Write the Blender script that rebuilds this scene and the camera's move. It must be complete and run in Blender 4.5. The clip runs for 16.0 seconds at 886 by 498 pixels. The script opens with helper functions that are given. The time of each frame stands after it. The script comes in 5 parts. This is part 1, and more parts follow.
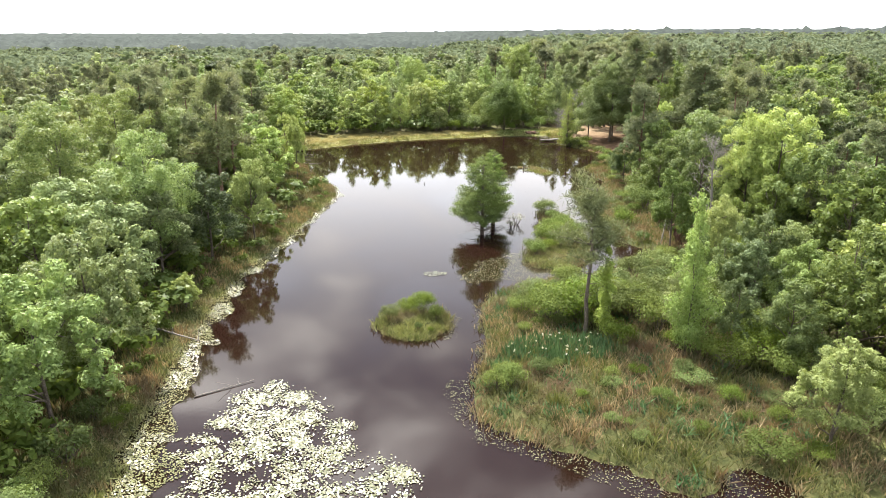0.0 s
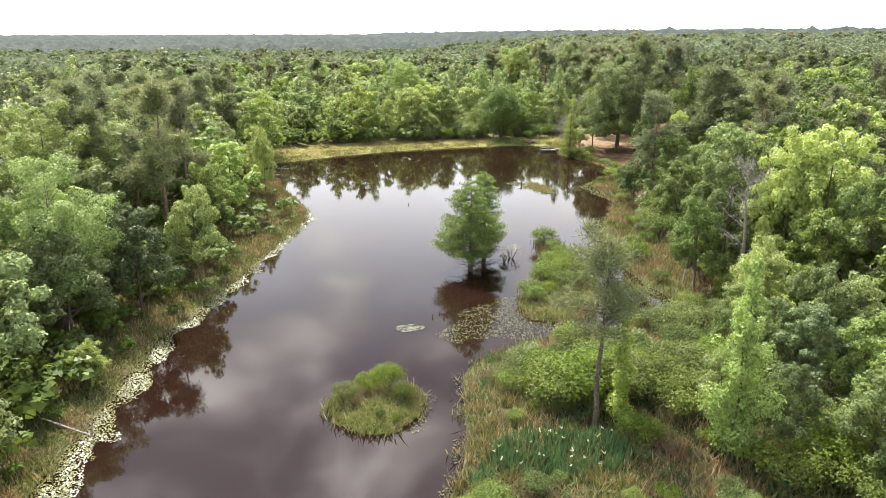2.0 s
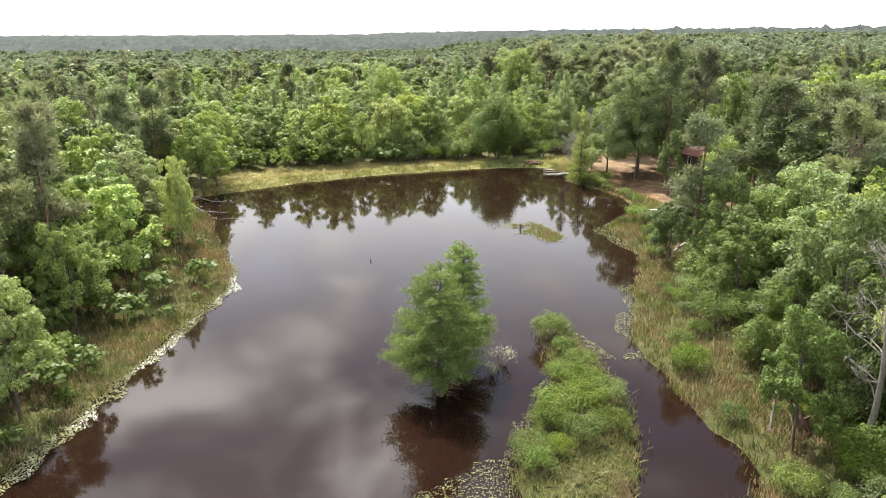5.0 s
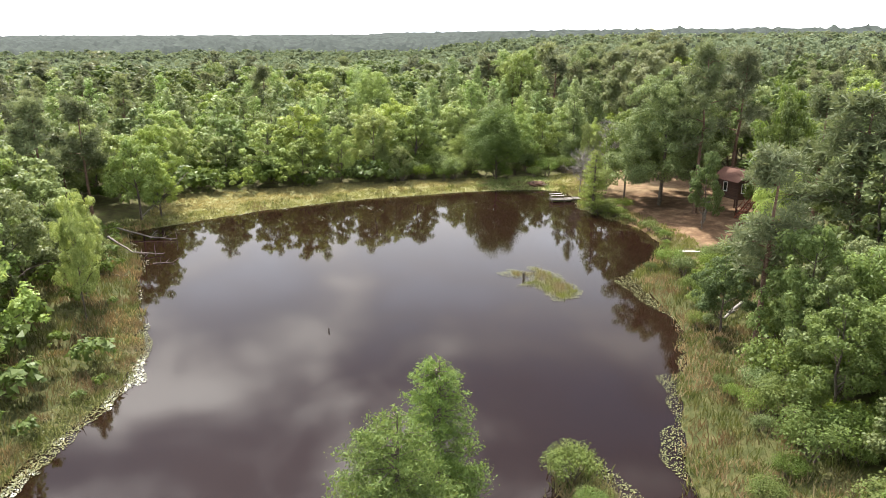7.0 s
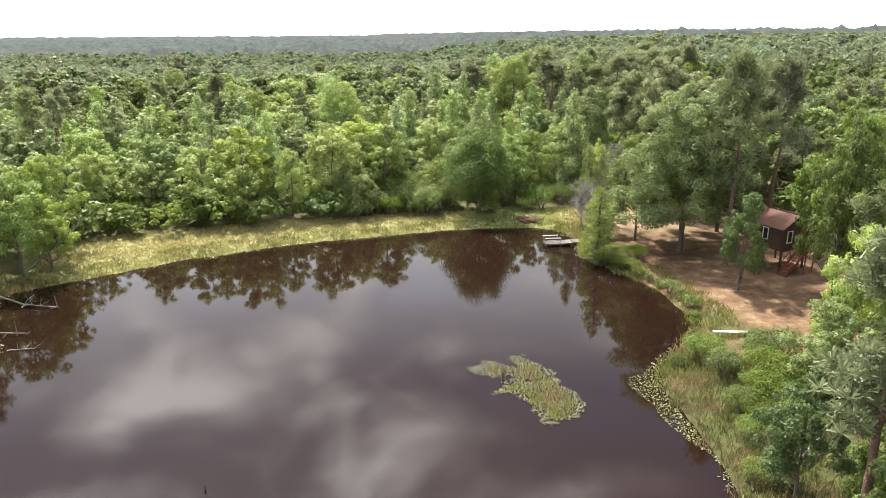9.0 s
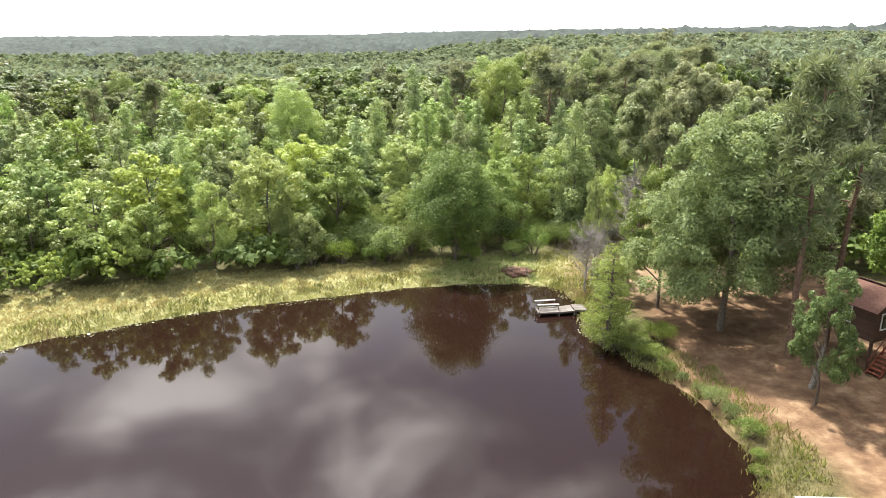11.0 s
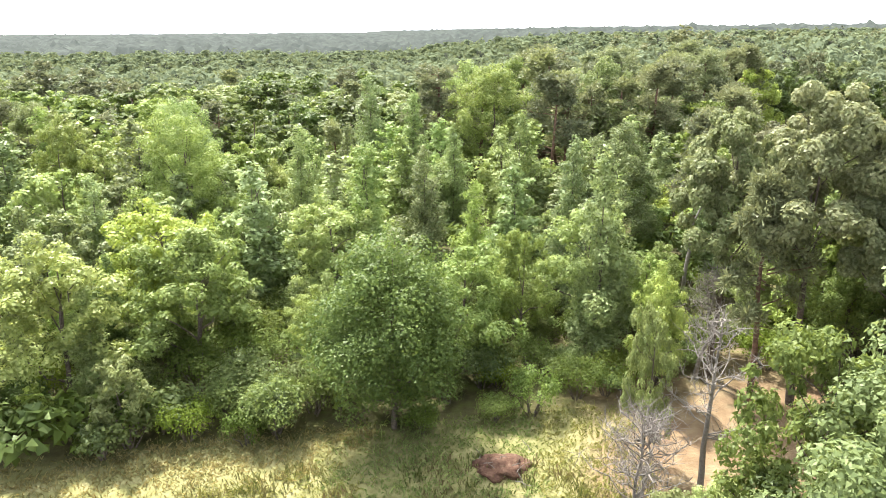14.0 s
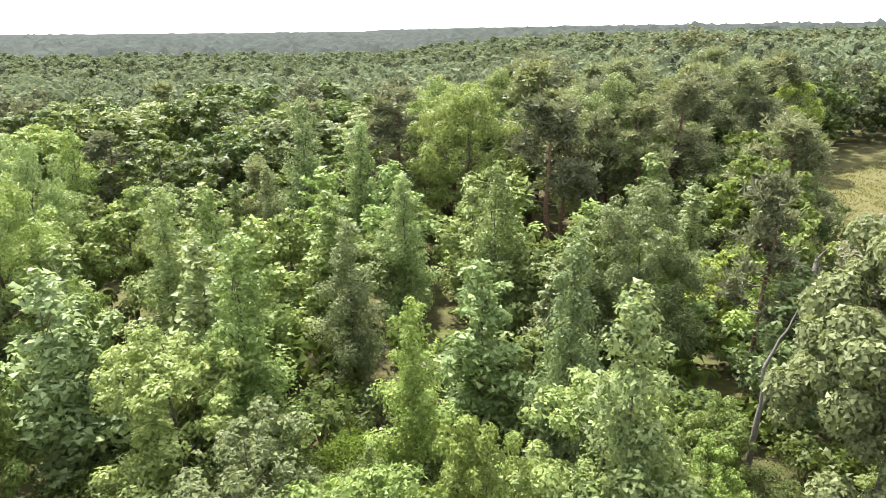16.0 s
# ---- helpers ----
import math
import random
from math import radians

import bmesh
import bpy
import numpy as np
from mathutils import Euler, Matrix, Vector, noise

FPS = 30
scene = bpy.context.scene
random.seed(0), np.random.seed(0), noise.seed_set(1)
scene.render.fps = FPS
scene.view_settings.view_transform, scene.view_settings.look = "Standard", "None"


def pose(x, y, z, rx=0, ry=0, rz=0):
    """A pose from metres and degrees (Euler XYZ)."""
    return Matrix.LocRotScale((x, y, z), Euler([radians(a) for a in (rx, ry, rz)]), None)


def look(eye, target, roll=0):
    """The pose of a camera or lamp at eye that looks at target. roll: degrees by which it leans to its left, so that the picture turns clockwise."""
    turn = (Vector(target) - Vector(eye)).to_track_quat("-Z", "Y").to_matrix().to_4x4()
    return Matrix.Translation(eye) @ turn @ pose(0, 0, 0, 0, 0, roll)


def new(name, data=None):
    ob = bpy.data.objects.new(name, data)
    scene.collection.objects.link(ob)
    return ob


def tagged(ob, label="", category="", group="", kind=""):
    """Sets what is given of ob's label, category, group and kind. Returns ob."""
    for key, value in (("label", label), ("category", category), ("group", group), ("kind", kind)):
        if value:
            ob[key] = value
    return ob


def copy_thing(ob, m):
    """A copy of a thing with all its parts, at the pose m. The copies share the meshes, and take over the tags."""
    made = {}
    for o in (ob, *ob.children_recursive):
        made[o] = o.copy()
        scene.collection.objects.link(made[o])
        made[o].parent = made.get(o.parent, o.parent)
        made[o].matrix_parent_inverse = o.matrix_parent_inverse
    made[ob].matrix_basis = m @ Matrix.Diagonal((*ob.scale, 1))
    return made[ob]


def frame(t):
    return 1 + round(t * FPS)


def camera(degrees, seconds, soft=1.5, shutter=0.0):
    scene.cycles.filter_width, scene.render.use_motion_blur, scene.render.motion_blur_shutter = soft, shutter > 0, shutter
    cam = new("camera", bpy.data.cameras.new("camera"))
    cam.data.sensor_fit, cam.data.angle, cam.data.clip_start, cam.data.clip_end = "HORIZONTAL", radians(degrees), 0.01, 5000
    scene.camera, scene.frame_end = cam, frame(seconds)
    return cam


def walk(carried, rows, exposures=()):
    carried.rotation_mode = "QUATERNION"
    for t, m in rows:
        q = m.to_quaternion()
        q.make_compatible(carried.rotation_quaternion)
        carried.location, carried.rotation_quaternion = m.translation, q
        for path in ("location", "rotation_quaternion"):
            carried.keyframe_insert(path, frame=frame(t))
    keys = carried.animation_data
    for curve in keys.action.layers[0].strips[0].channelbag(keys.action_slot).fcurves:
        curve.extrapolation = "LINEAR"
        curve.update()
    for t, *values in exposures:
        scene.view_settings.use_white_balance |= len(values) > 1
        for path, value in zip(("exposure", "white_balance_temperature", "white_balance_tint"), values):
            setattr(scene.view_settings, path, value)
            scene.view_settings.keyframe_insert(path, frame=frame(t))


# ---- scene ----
cam = camera(63.7, 16.0, 0.9)
METRES, EYE, TILT, LEAN, TURN = 160.0, 23.4, -17.0, 0.0, 0.0
ROWS = [
    (0.0, 0.0, 0.0, 0.0, -0.0, 0.0, -0.0),
    (0.5, 0.0021, 0.0184, 0.0053, 0.04, 0.01, 0.04),
    (1.0, 0.0053, 0.0378, 0.0111, 0.07, 0.03, 0.08),
    (1.5, 0.0094, 0.0589, 0.0177, 0.11, 0.03, 0.09),
    (2.0, 0.0131, 0.0804, 0.025, 0.14, 0.05, 0.09),
    (2.5, 0.0171, 0.1032, 0.0327, 0.22, 0.07, 0.15),
    (3.0, 0.0208, 0.1278, 0.0405, 0.27, 0.07, 0.16),
    (3.5, 0.0247, 0.1544, 0.0491, 0.34, 0.04, 0.16),
    (4.0, 0.0287, 0.1808, 0.057, 0.4, 0.03, 0.18),
    (6.5, 0.0383, 0.3177, 0.0977, 0.36, 0.03, 0.08),
    (7.0, 0.0424, 0.3465, 0.1068, 0.39, 0.05, 0.11),
    (7.5, 0.0473, 0.377, 0.1166, 0.39, 0.06, 0.16),
    (8.0, 0.0525, 0.4066, 0.1265, 0.39, 0.09, 0.18),
    (8.5, 0.0585, 0.4373, 0.1364, 0.4, 0.14, 0.2),
    (9.0, 0.0649, 0.4683, 0.1468, 0.42, 0.1, 0.23),
    (11.5, 0.0915, 0.6315, 0.196, 0.52, 0.01, 0.26),
    (12.0, 0.0952, 0.6647, 0.2062, 0.57, -0.0, 0.22),
    (12.5, 0.099, 0.6988, 0.2165, 0.57, -0.02, 0.24),
    (13.0, 0.1033, 0.7349, 0.2268, 0.56, -0.06, 0.25),
    (13.5, 0.1078, 0.7693, 0.2367, 0.55, -0.11, 0.23),
    (14.0, 0.1129, 0.8039, 0.2472, 0.57, -0.13, 0.26),
    (14.5, 0.1187, 0.8394, 0.258, 0.55, -0.13, 0.31),
    (15.0, 0.1253, 0.8761, 0.2708, 0.5, -0.13, 0.37),
    (15.5, 0.1313, 0.9111, 0.2834, 0.48, -0.16, 0.36),
    (16.0, 0.1369, 0.9446, 0.2956, 0.53, -0.22, 0.39),
]
walk(cam, [(t, pose(0, 0, EYE, TILT, LEAN, TURN) @ pose(METRES * x, METRES * y, METRES * z, 90 + pitch, roll, yaw)) for t, x, y, z, yaw, pitch, roll in ROWS],
     [(0.0, 1.96), (4.0, 1.85), (7.0, 1.79), (9.0, 1.87), (12.5, 2.16), (14.0, 2.25), (16.0, 1.91)])

# ---------------------------------------------------------------- light
SUN_AZ, SUN_EL = radians(-26), radians(57)       # azimuth from +y towards +x
world = bpy.data.worlds.new("sky")
scene.world = world
world.use_nodes = True
wn, wl = world.node_tree.nodes, world.node_tree.links
wn.clear()


def wnode(kind, **values):
    n = wn.new(kind)
    for key, v in values.items():
        n.inputs[key].default_value = v
    return n


sky = wn.new("ShaderNodeTexSky")
sky.sky_type = "NISHITA"
sky.sun_disc = False
sky.sun_elevation = SUN_EL
sky.sun_rotation = SUN_AZ
sky.dust_density = 2.0
geo = wn.new("ShaderNodeTexCoord")
sep = wn.new("ShaderNodeSeparateXYZ")
wl.new(geo.outputs["Generated"], sep.inputs[0])
lift = wn.new("ShaderNodeMath")
lift.operation = "MAXIMUM"
lift.inputs[1].default_value = 0.0
wl.new(sep.outputs["Z"], lift.inputs[0])
lift2 = wn.new("ShaderNodeMath")
lift2.operation = "ADD"
lift2.inputs[1].default_value = 0.12
wl.new(lift.outputs[0], lift2.inputs[0])
flat = wn.new("ShaderNodeVectorMath")
flat.operation = "DIVIDE"
comb = wn.new("ShaderNodeCombineXYZ")
for i in range(3):
    wl.new(lift2.outputs[0], comb.inputs[i])
spin = wn.new("ShaderNodeMapping")
spin.inputs["Rotation"].default_value = (0, 0, radians(-28))
wl.new(geo.outputs["Generated"], spin.inputs["Vector"])
wl.new(spin.outputs[0], flat.inputs[0])
wl.new(comb.outputs[0], flat.inputs[1])
cloud = wnode("ShaderNodeTexNoise", Scale=2.7, Detail=5.0, Roughness=0.5, Distortion=0.25)
wl.new(flat.outputs[0], cloud.inputs["Vector"])
cover = wn.new("ShaderNodeValToRGB")
cover.color_ramp.elements[0].position, cover.color_ramp.elements[0].color = 0.36, (0, 0, 0, 1)
cover.color_ramp.elements[1].position, cover.color_ramp.elements[1].color = 0.66, (1, 1, 1, 1)
wl.new(cloud.outputs["Fac"], cover.inputs[0])
bright = wn.new("ShaderNodeValToRGB")            # thin veil to thick bright cloud
bright.color_ramp.elements[0].position, bright.color_ramp.elements[0].color = 0.46, (0.25, 0.26, 0.30, 1)
bright.color_ramp.elements[1].position, bright.color_ramp.elements[1].color = 0.70, (1.25, 1.22, 1.18, 1)
wl.new(cloud.outputs["Fac"], bright.inputs[0])
skybg = wnode("ShaderNodeBackground", Strength=0.05)
wl.new(sky.outputs[0], skybg.inputs["Color"])
cloudbg = wnode("ShaderNodeBackground", Strength=1.0)
near_sun = wn.new("ShaderNodeVectorMath")        # clouds are brightest round the veiled sun
near_sun.operation = "DOT_PRODUCT"
near_sun.inputs[1].default_value = (math.sin(SUN_AZ) * math.cos(SUN_EL), math.cos(SUN_AZ) * math.cos(SUN_EL), math.sin(SUN_EL))
wl.new(geo.outputs["Generated"], near_sun.inputs[0])
aure = wn.new("ShaderNodeMath")
aure.operation = "MAXIMUM"
aure.inputs[1].default_value = 0.0
wl.new(near_sun.outputs["Value"], aure.inputs[0])
power = wn.new("ShaderNodeMath")
power.operation = "POWER"
power.inputs[1].default_value = 12.0
wl.new(aure.outputs[0], power.inputs[0])
gain = wn.new("ShaderNodeMath")
gain.operation = "MULTIPLY_ADD"
gain.inputs[1].default_value, gain.inputs[2].default_value = 4.5, 0.20
wl.new(power.outputs[0], gain.inputs[0])
zsq = wn.new("ShaderNodeMath")                    # a veiled sky is brighter overhead than low down
zsq.operation = "MULTIPLY"
wl.new(lift.outputs[0], zsq.inputs[0])
wl.new(lift.outputs[0], zsq.inputs[1])
rise = wn.new("ShaderNodeMath")
rise.operation = "MULTIPLY_ADD"
rise.inputs[1].default_value = 3.6
zqu = wn.new("ShaderNodeMath")
zqu.operation = "MULTIPLY"
wl.new(zsq.outputs[0], zqu.inputs[0])
wl.new(zsq.outputs[0], zqu.inputs[1])
wl.new(zqu.outputs[0], rise.inputs[0])
wl.new(gain.outputs[0], rise.inputs[2])
wl.new(rise.outputs[0], cloudbg.inputs["Strength"])
wl.new(bright.outputs[0], cloudbg.inputs["Color"])
veil = wn.new("ShaderNodeMapRange")               # the veil thickens to a white horizon
veil.inputs["From Min"].default_value, veil.inputs["From Max"].default_value = 0.0, 0.46
veil.inputs["To Min"].default_value, veil.inputs["To Max"].default_value = 1.0, 0.0
wl.new(sep.outputs["Z"], veil.inputs["Value"])
low = wnode("ShaderNodeBackground", Color=(1.0, 1.0, 1.02, 1), Strength=1.25)
m1, m2 = wn.new("ShaderNodeMixShader"), wn.new("ShaderNodeMixShader")
wl.new(cover.outputs[0], m1.inputs[0])
wl.new(skybg.outputs[0], m1.inputs[1])
wl.new(cloudbg.outputs[0], m1.inputs[2])
wl.new(veil.outputs[0], m2.inputs[0])
wl.new(m1.outputs[0], m2.inputs[1])
wl.new(low.outputs[0], m2.inputs[2])
wout = wn.new("ShaderNodeOutputWorld")
wl.new(m2.outputs[0], wout.inputs[0])

sun = new("sun", bpy.data.lights.new("sun", "SUN"))
sun.data.energy, sun.data.angle, sun.data.color = 3.6, radians(2.5), (1.0, 0.95, 0.86)
sun_way = Vector((math.sin(SUN_AZ) * math.cos(SUN_EL), math.cos(SUN_AZ) * math.cos(SUN_EL), math.sin(SUN_EL)))
sun.matrix_world = look(sun_way * 300, (0, 0, 0))


# ---------------------------------------------------------------- materials
def material(name):
    m = bpy.data.materials.new(name)
    m.use_nodes = True
    n, l = m.node_tree.nodes, m.node_tree.links
    return m, n, l, n["Principled BSDF"], n["Material Output"]


def noise_ramp(n, l, scale, stops, detail=5.0, coord="Object", rough=0.6):
    """A noise through a colour ramp: stops of (position, colour)."""
    tc = n.new("ShaderNodeTexCoord")
    nt = n.new("ShaderNodeTexNoise")
    nt.inputs["Scale"].default_value, nt.inputs["Detail"].default_value, nt.inputs["Roughness"].default_value = scale, detail, rough
    l.new(tc.outputs[coord], nt.inputs["Vector"])
    cr = n.new("ShaderNodeValToRGB")
    while len(cr.color_ramp.elements) < len(stops):
        cr.color_ramp.elements.new(0.5)
    for e, (p, c) in zip(cr.color_ramp.elements, stops):
        e.position, e.color = p, (*c, 1)
    l.new(nt.outputs["Fac"], cr.inputs[0])
    return nt, cr


def mixed(n, l, fac, a, b, how="MIX"):
    """Mix of two colours, each a socket or a tuple; fac a socket or a number."""
    mx = n.new("ShaderNodeMix")
    mx.data_type, mx.blend_type = "RGBA", how
    for sock, v in ((mx.inputs[0], fac), (mx.inputs[6], a), (mx.inputs[7], b)):
        if isinstance(v, (int, float)):
            sock.default_value = v
        elif isinstance(v, tuple):
            sock.default_value = (*v, 1)
        else:
            l.new(v, sock)
    return mx.outputs[2]


def bump(n, l, bsdf, height, strength=0.4, distance=0.05):
    b = n.new("ShaderNodeBump")
    b.inputs["Strength"].default_value, b.inputs["Distance"].default_value = strength, distance
    l.new(height, b.inputs["Height"])
    l.new(b.outputs[0], bsdf.inputs["Normal"])


def leaf_material(name, dark, mid, light, glow=0.36, rough=0.5, gloss=0.22, dry=None):
    """Leaves: colour by leaf, by tree and in soft patches; light passes through them."""
    m, n, l, b, out = material(name)
    g, o = n.new("ShaderNodeNewGeometry"), n.new("ShaderNodeObjectInfo")
    ramp = n.new("ShaderNodeValToRGB")
    ramp.color_ramp.elements.new(0.5)
    for e, (p, c) in zip(ramp.color_ramp.elements, ((0.0, dark), (0.5, mid), (1.0, light))):
        e.position, e.color = p, (*c, 1)
    l.new(g.outputs["Random Per Island"], ramp.inputs[0])
    nt, patch = noise_ramp(n, l, 0.7, [(0.3, (0.84, 0.86, 0.82)), (0.7, (1.14, 1.12, 1.08))], 3.0)
    c1 = mixed(n, l, 1.0, ramp.outputs[0], patch.outputs[0], "MULTIPLY")
    if dry:                                               # patches of dead straw among the green
        _, where = noise_ramp(n, l, 0.33, [(0.47, (0, 0, 0)), (0.62, (1, 1, 1))], 6.0)
        c1 = mixed(n, l, where.outputs[0], c1, dry)
    hs = n.new("ShaderNodeHueSaturation")
    for sock, lo, hi, k in (("Hue", 0.476, 0.499, 1.0), ("Value", 0.74, 1.26, 7.31), ("Saturation", 0.8, 1.08, 3.77)):
        mul = n.new("ShaderNodeMath")
        mul.operation = "MULTIPLY"
        mul.inputs[1].default_value = k
        fr = n.new("ShaderNodeMath")
        fr.operation = "FRACT"
        mr = n.new("ShaderNodeMapRange")
        mr.inputs["To Min"].default_value, mr.inputs["To Max"].default_value = lo, hi
        l.new(o.outputs["Random"], mul.inputs[0])
        l.new(mul.outputs[0], fr.inputs[0])
        l.new(fr.outputs[0], mr.inputs["Value"])
        l.new(mr.outputs[0], hs.inputs[sock])
    l.new(c1, hs.inputs["Color"])
    l.new(hs.outputs[0], b.inputs["Base Color"])
    b.inputs["Roughness"].default_value = rough
    b.inputs["Specular IOR Level"].default_value = gloss
    tr = n.new("ShaderNodeBsdfTranslucent")
    warm = mixed(n, l, 1.0, hs.outputs[0], (1.24, 1.14, 0.90), "MULTIPLY")
    l.new(warm, tr.inputs["Color"])
    mx = n.new("ShaderNodeMixShader")
    mx.inputs[0].default_value = glow
    l.new(b.outputs[0], mx.inputs[1])
    l.new(tr.outputs[0], mx.inputs[2])
    l.new(mx.outputs[0], out.inputs["Surface"])
    return m


def plain(name, scale, stops, rough=0.85, bumps=0.4, dist=0.03, spec=0.3, coord="Object"):
    m, n, l, b, out = material(name)
    nt, cr = noise_ramp(n, l, scale, stops, coord=coord)
    l.new(cr.outputs[0], b.inputs["Base Color"])
    b.inputs["Roughness"].default_value = rough
    b.inputs["Specular IOR Level"].default_value = spec
    bump(n, l, b, nt.outputs["Fac"], bumps, dist)
    return m


OAK = leaf_material("oak_leaf", (0.134, 0.203, 0.062), (0.177, 0.255, 0.078), (0.240, 0.320, 0.110))
GUM = leaf_material("gum_leaf", (0.148, 0.230, 0.073), (0.198, 0.290, 0.094), (0.274, 0.370, 0.142))
LIME = leaf_material("lime_leaf", (0.188, 0.270, 0.068), (0.230, 0.322, 0.082), (0.290, 0.372, 0.112))
MAPLE = leaf_material("maple_leaf", (0.088, 0.140, 0.038), (0.118, 0.180, 0.048), (0.165, 0.236, 0.070), 0.42)
DARK = leaf_material("dark_leaf", (0.064, 0.104, 0.034), (0.086, 0.136, 0.042), (0.124, 0.182, 0.060), 0.4)
NEEDLE = leaf_material("pine_needle", (0.118, 0.150, 0.074), (0.148, 0.184, 0.092), (0.188, 0.224, 0.116), 0.35)
FEATHER = leaf_material("cypress_leaf", (0.094, 0.176, 0.034), (0.130, 0.224, 0.042), (0.176, 0.280, 0.058), 0.42, 0.6, 0.15)
YOUNG = leaf_material("young_leaf", (0.200, 0.300, 0.050), (0.245, 0.350, 0.060), (0.300, 0.405, 0.080), 0.5, 0.7, 0.08)
FRESH = leaf_material("fresh_grass", (0.105, 0.175, 0.035), (0.145, 0.225, 0.045), (0.200, 0.275, 0.065), 0.4, 0.6, 0.1)
PALE_OAK = leaf_material("pale_oak_leaf", (0.150, 0.190, 0.080), (0.200, 0.236, 0.108), (0.275, 0.305, 0.160), 0.36)
GREY_LEAF = leaf_material("grey_leaf", (0.20, 0.22, 0.15), (0.28, 0.30, 0.22), (0.40, 0.42, 0.33), 0.3)
SHRUB = leaf_material("shrub_leaf", (0.088, 0.138, 0.028), (0.108, 0.164, 0.033), (0.138, 0.198, 0.044), 0.42, 0.6, 0.12)
GRASS = leaf_material("grass_blade", (0.075, 0.105, 0.030), (0.124, 0.150, 0.050), (0.191, 0.200, 0.085), 0.3, dry=(0.20, 0.150, 0.085))
STRAW = leaf_material("straw_blade", (0.190, 0.140, 0.078), (0.280, 0.216, 0.122), (0.375, 0.305, 0.185), 0.25)
YELLOW = leaf_material("yellow_grass", (0.215, 0.240, 0.072), (0.300, 0.310, 0.108), (0.400, 0.385, 0.175), 0.42)
GOLD = leaf_material("golden_grass", (0.265, 0.250, 0.095), (0.345, 0.325, 0.135), (0.430, 0.400, 0.195), 0.45)
SEDGE = leaf_material("sedge_blade", (0.122, 0.150, 0.045), (0.173, 0.203, 0.066), (0.233, 0.250, 0.102), 0.35, dry=(0.21, 0.18, 0.10))
REED = leaf_material("reed_blade", (0.035, 0.100, 0.035), (0.055, 0.140, 0.050), (0.090, 0.190, 0.080), 0.25)
# far foliage: distance haze and cloud shade are dulled into the leaf colours
HAZED_MIDLEAF = leaf_material("hazed_wood_leaf", (0.130, 0.170, 0.092), (0.146, 0.190, 0.102), (0.168, 0.214, 0.118), 0.4, 0.8, 0.1)
HAZED_LEAF = leaf_material("hazed_leaf", (0.104, 0.140, 0.086), (0.116, 0.154, 0.094), (0.132, 0.172, 0.104), 0.3, 0.9, 0.03)
HAZED_NEEDLE = leaf_material("hazed_needle", (0.054, 0.071, 0.052), (0.070, 0.089, 0.064), (0.091, 0.108, 0.077), 0.2, 0.9, 0.03)
BARK = plain("bark", 9.0, [(0.3, (0.055, 0.042, 0.033)), (0.55, (0.13, 0.105, 0.085)), (0.75, (0.24, 0.21, 0.18))], 0.9, 0.8, 0.05)
PINE_BARK = plain("pine_bark", 7.0, [(0.3, (0.075, 0.045, 0.032)), (0.55, (0.17, 0.105, 0.075)), (0.75, (0.27, 0.20, 0.15))], 0.9, 0.8, 0.05)
# haze over the far canopy is mixed into this greyed green
HAZED_FOREST = plain("hazed_canopy", 0.05, [(0.3, (0.030, 0.037, 0.034)), (0.5, (0.044, 0.052, 0.048)), (0.7, (0.060, 0.070, 0.062))], 1.0, 0.5, 2.0, 0.05)
SILVER = plain("silver_wood", 8.0, [(0.3, (0.14, 0.125, 0.11)), (0.6, (0.23, 0.21, 0.19)), (0.8, (0.32, 0.30, 0.275))], 0.9, 0.5, 0.03)
DEAD_BARK = plain("dead_wood", 8.0, [(0.3, (0.11, 0.095, 0.08)), (0.6, (0.20, 0.18, 0.16)), (0.8, (0.29, 0.265, 0.24))], 0.9, 0.5, 0.03)

# brown pond water: dark tannin body, mirror surface with a faint ripple
WATER, n, l, b, out = material("pond_water")
nt, cr = noise_ramp(n, l, 0.05, [(0.3, (0.0092, 0.0042, 0.0030)), (0.7, (0.0118, 0.0054, 0.0038))])
l.new(cr.outputs[0], b.inputs["Base Color"])
b.inputs["Roughness"].default_value = 0.035
b.inputs["IOR"].default_value = 1.33
rip, _ = noise_ramp(n, l, 2.6, [(0, (0, 0, 0)), (1, (1, 1, 1))], 3.0)
bump(n, l, b, rip.outputs["Fac"], 0.05, 0.02)

# lily pads
PAD, n, l, b, out = material("lily_pad")
g = n.new("ShaderNodeNewGeometry")
ramp = n.new("ShaderNodeValToRGB")
ramp.color_ramp.elements.new(0.6)
for e, (p, c) in zip(ramp.color_ramp.elements, ((0.0, (0.070, 0.080, 0.028)), (0.6, (0.105, 0.112, 0.042)), (1.0, (0.155, 0.145, 0.066)))):
    e.position, e.color = p, (*c, 1)
l.new(g.outputs["Random Per Island"], ramp.inputs[0])
l.new(ramp.outputs[0], b.inputs["Base Color"])
b.inputs["Roughness"].default_value = 0.32
b.inputs["Specular IOR Level"].default_value = 1.0

# mats of weed and dying pads, duller and more yellow
WEED = leaf_material("pond_weed", (0.090, 0.104, 0.048), (0.118, 0.132, 0.062), (0.155, 0.165, 0.088), 0.1, 0.7, 0.15)
PETAL = leaf_material("petal", (0.62, 0.60, 0.30), (0.70, 0.68, 0.52), (0.74, 0.73, 0.66), 0.2)

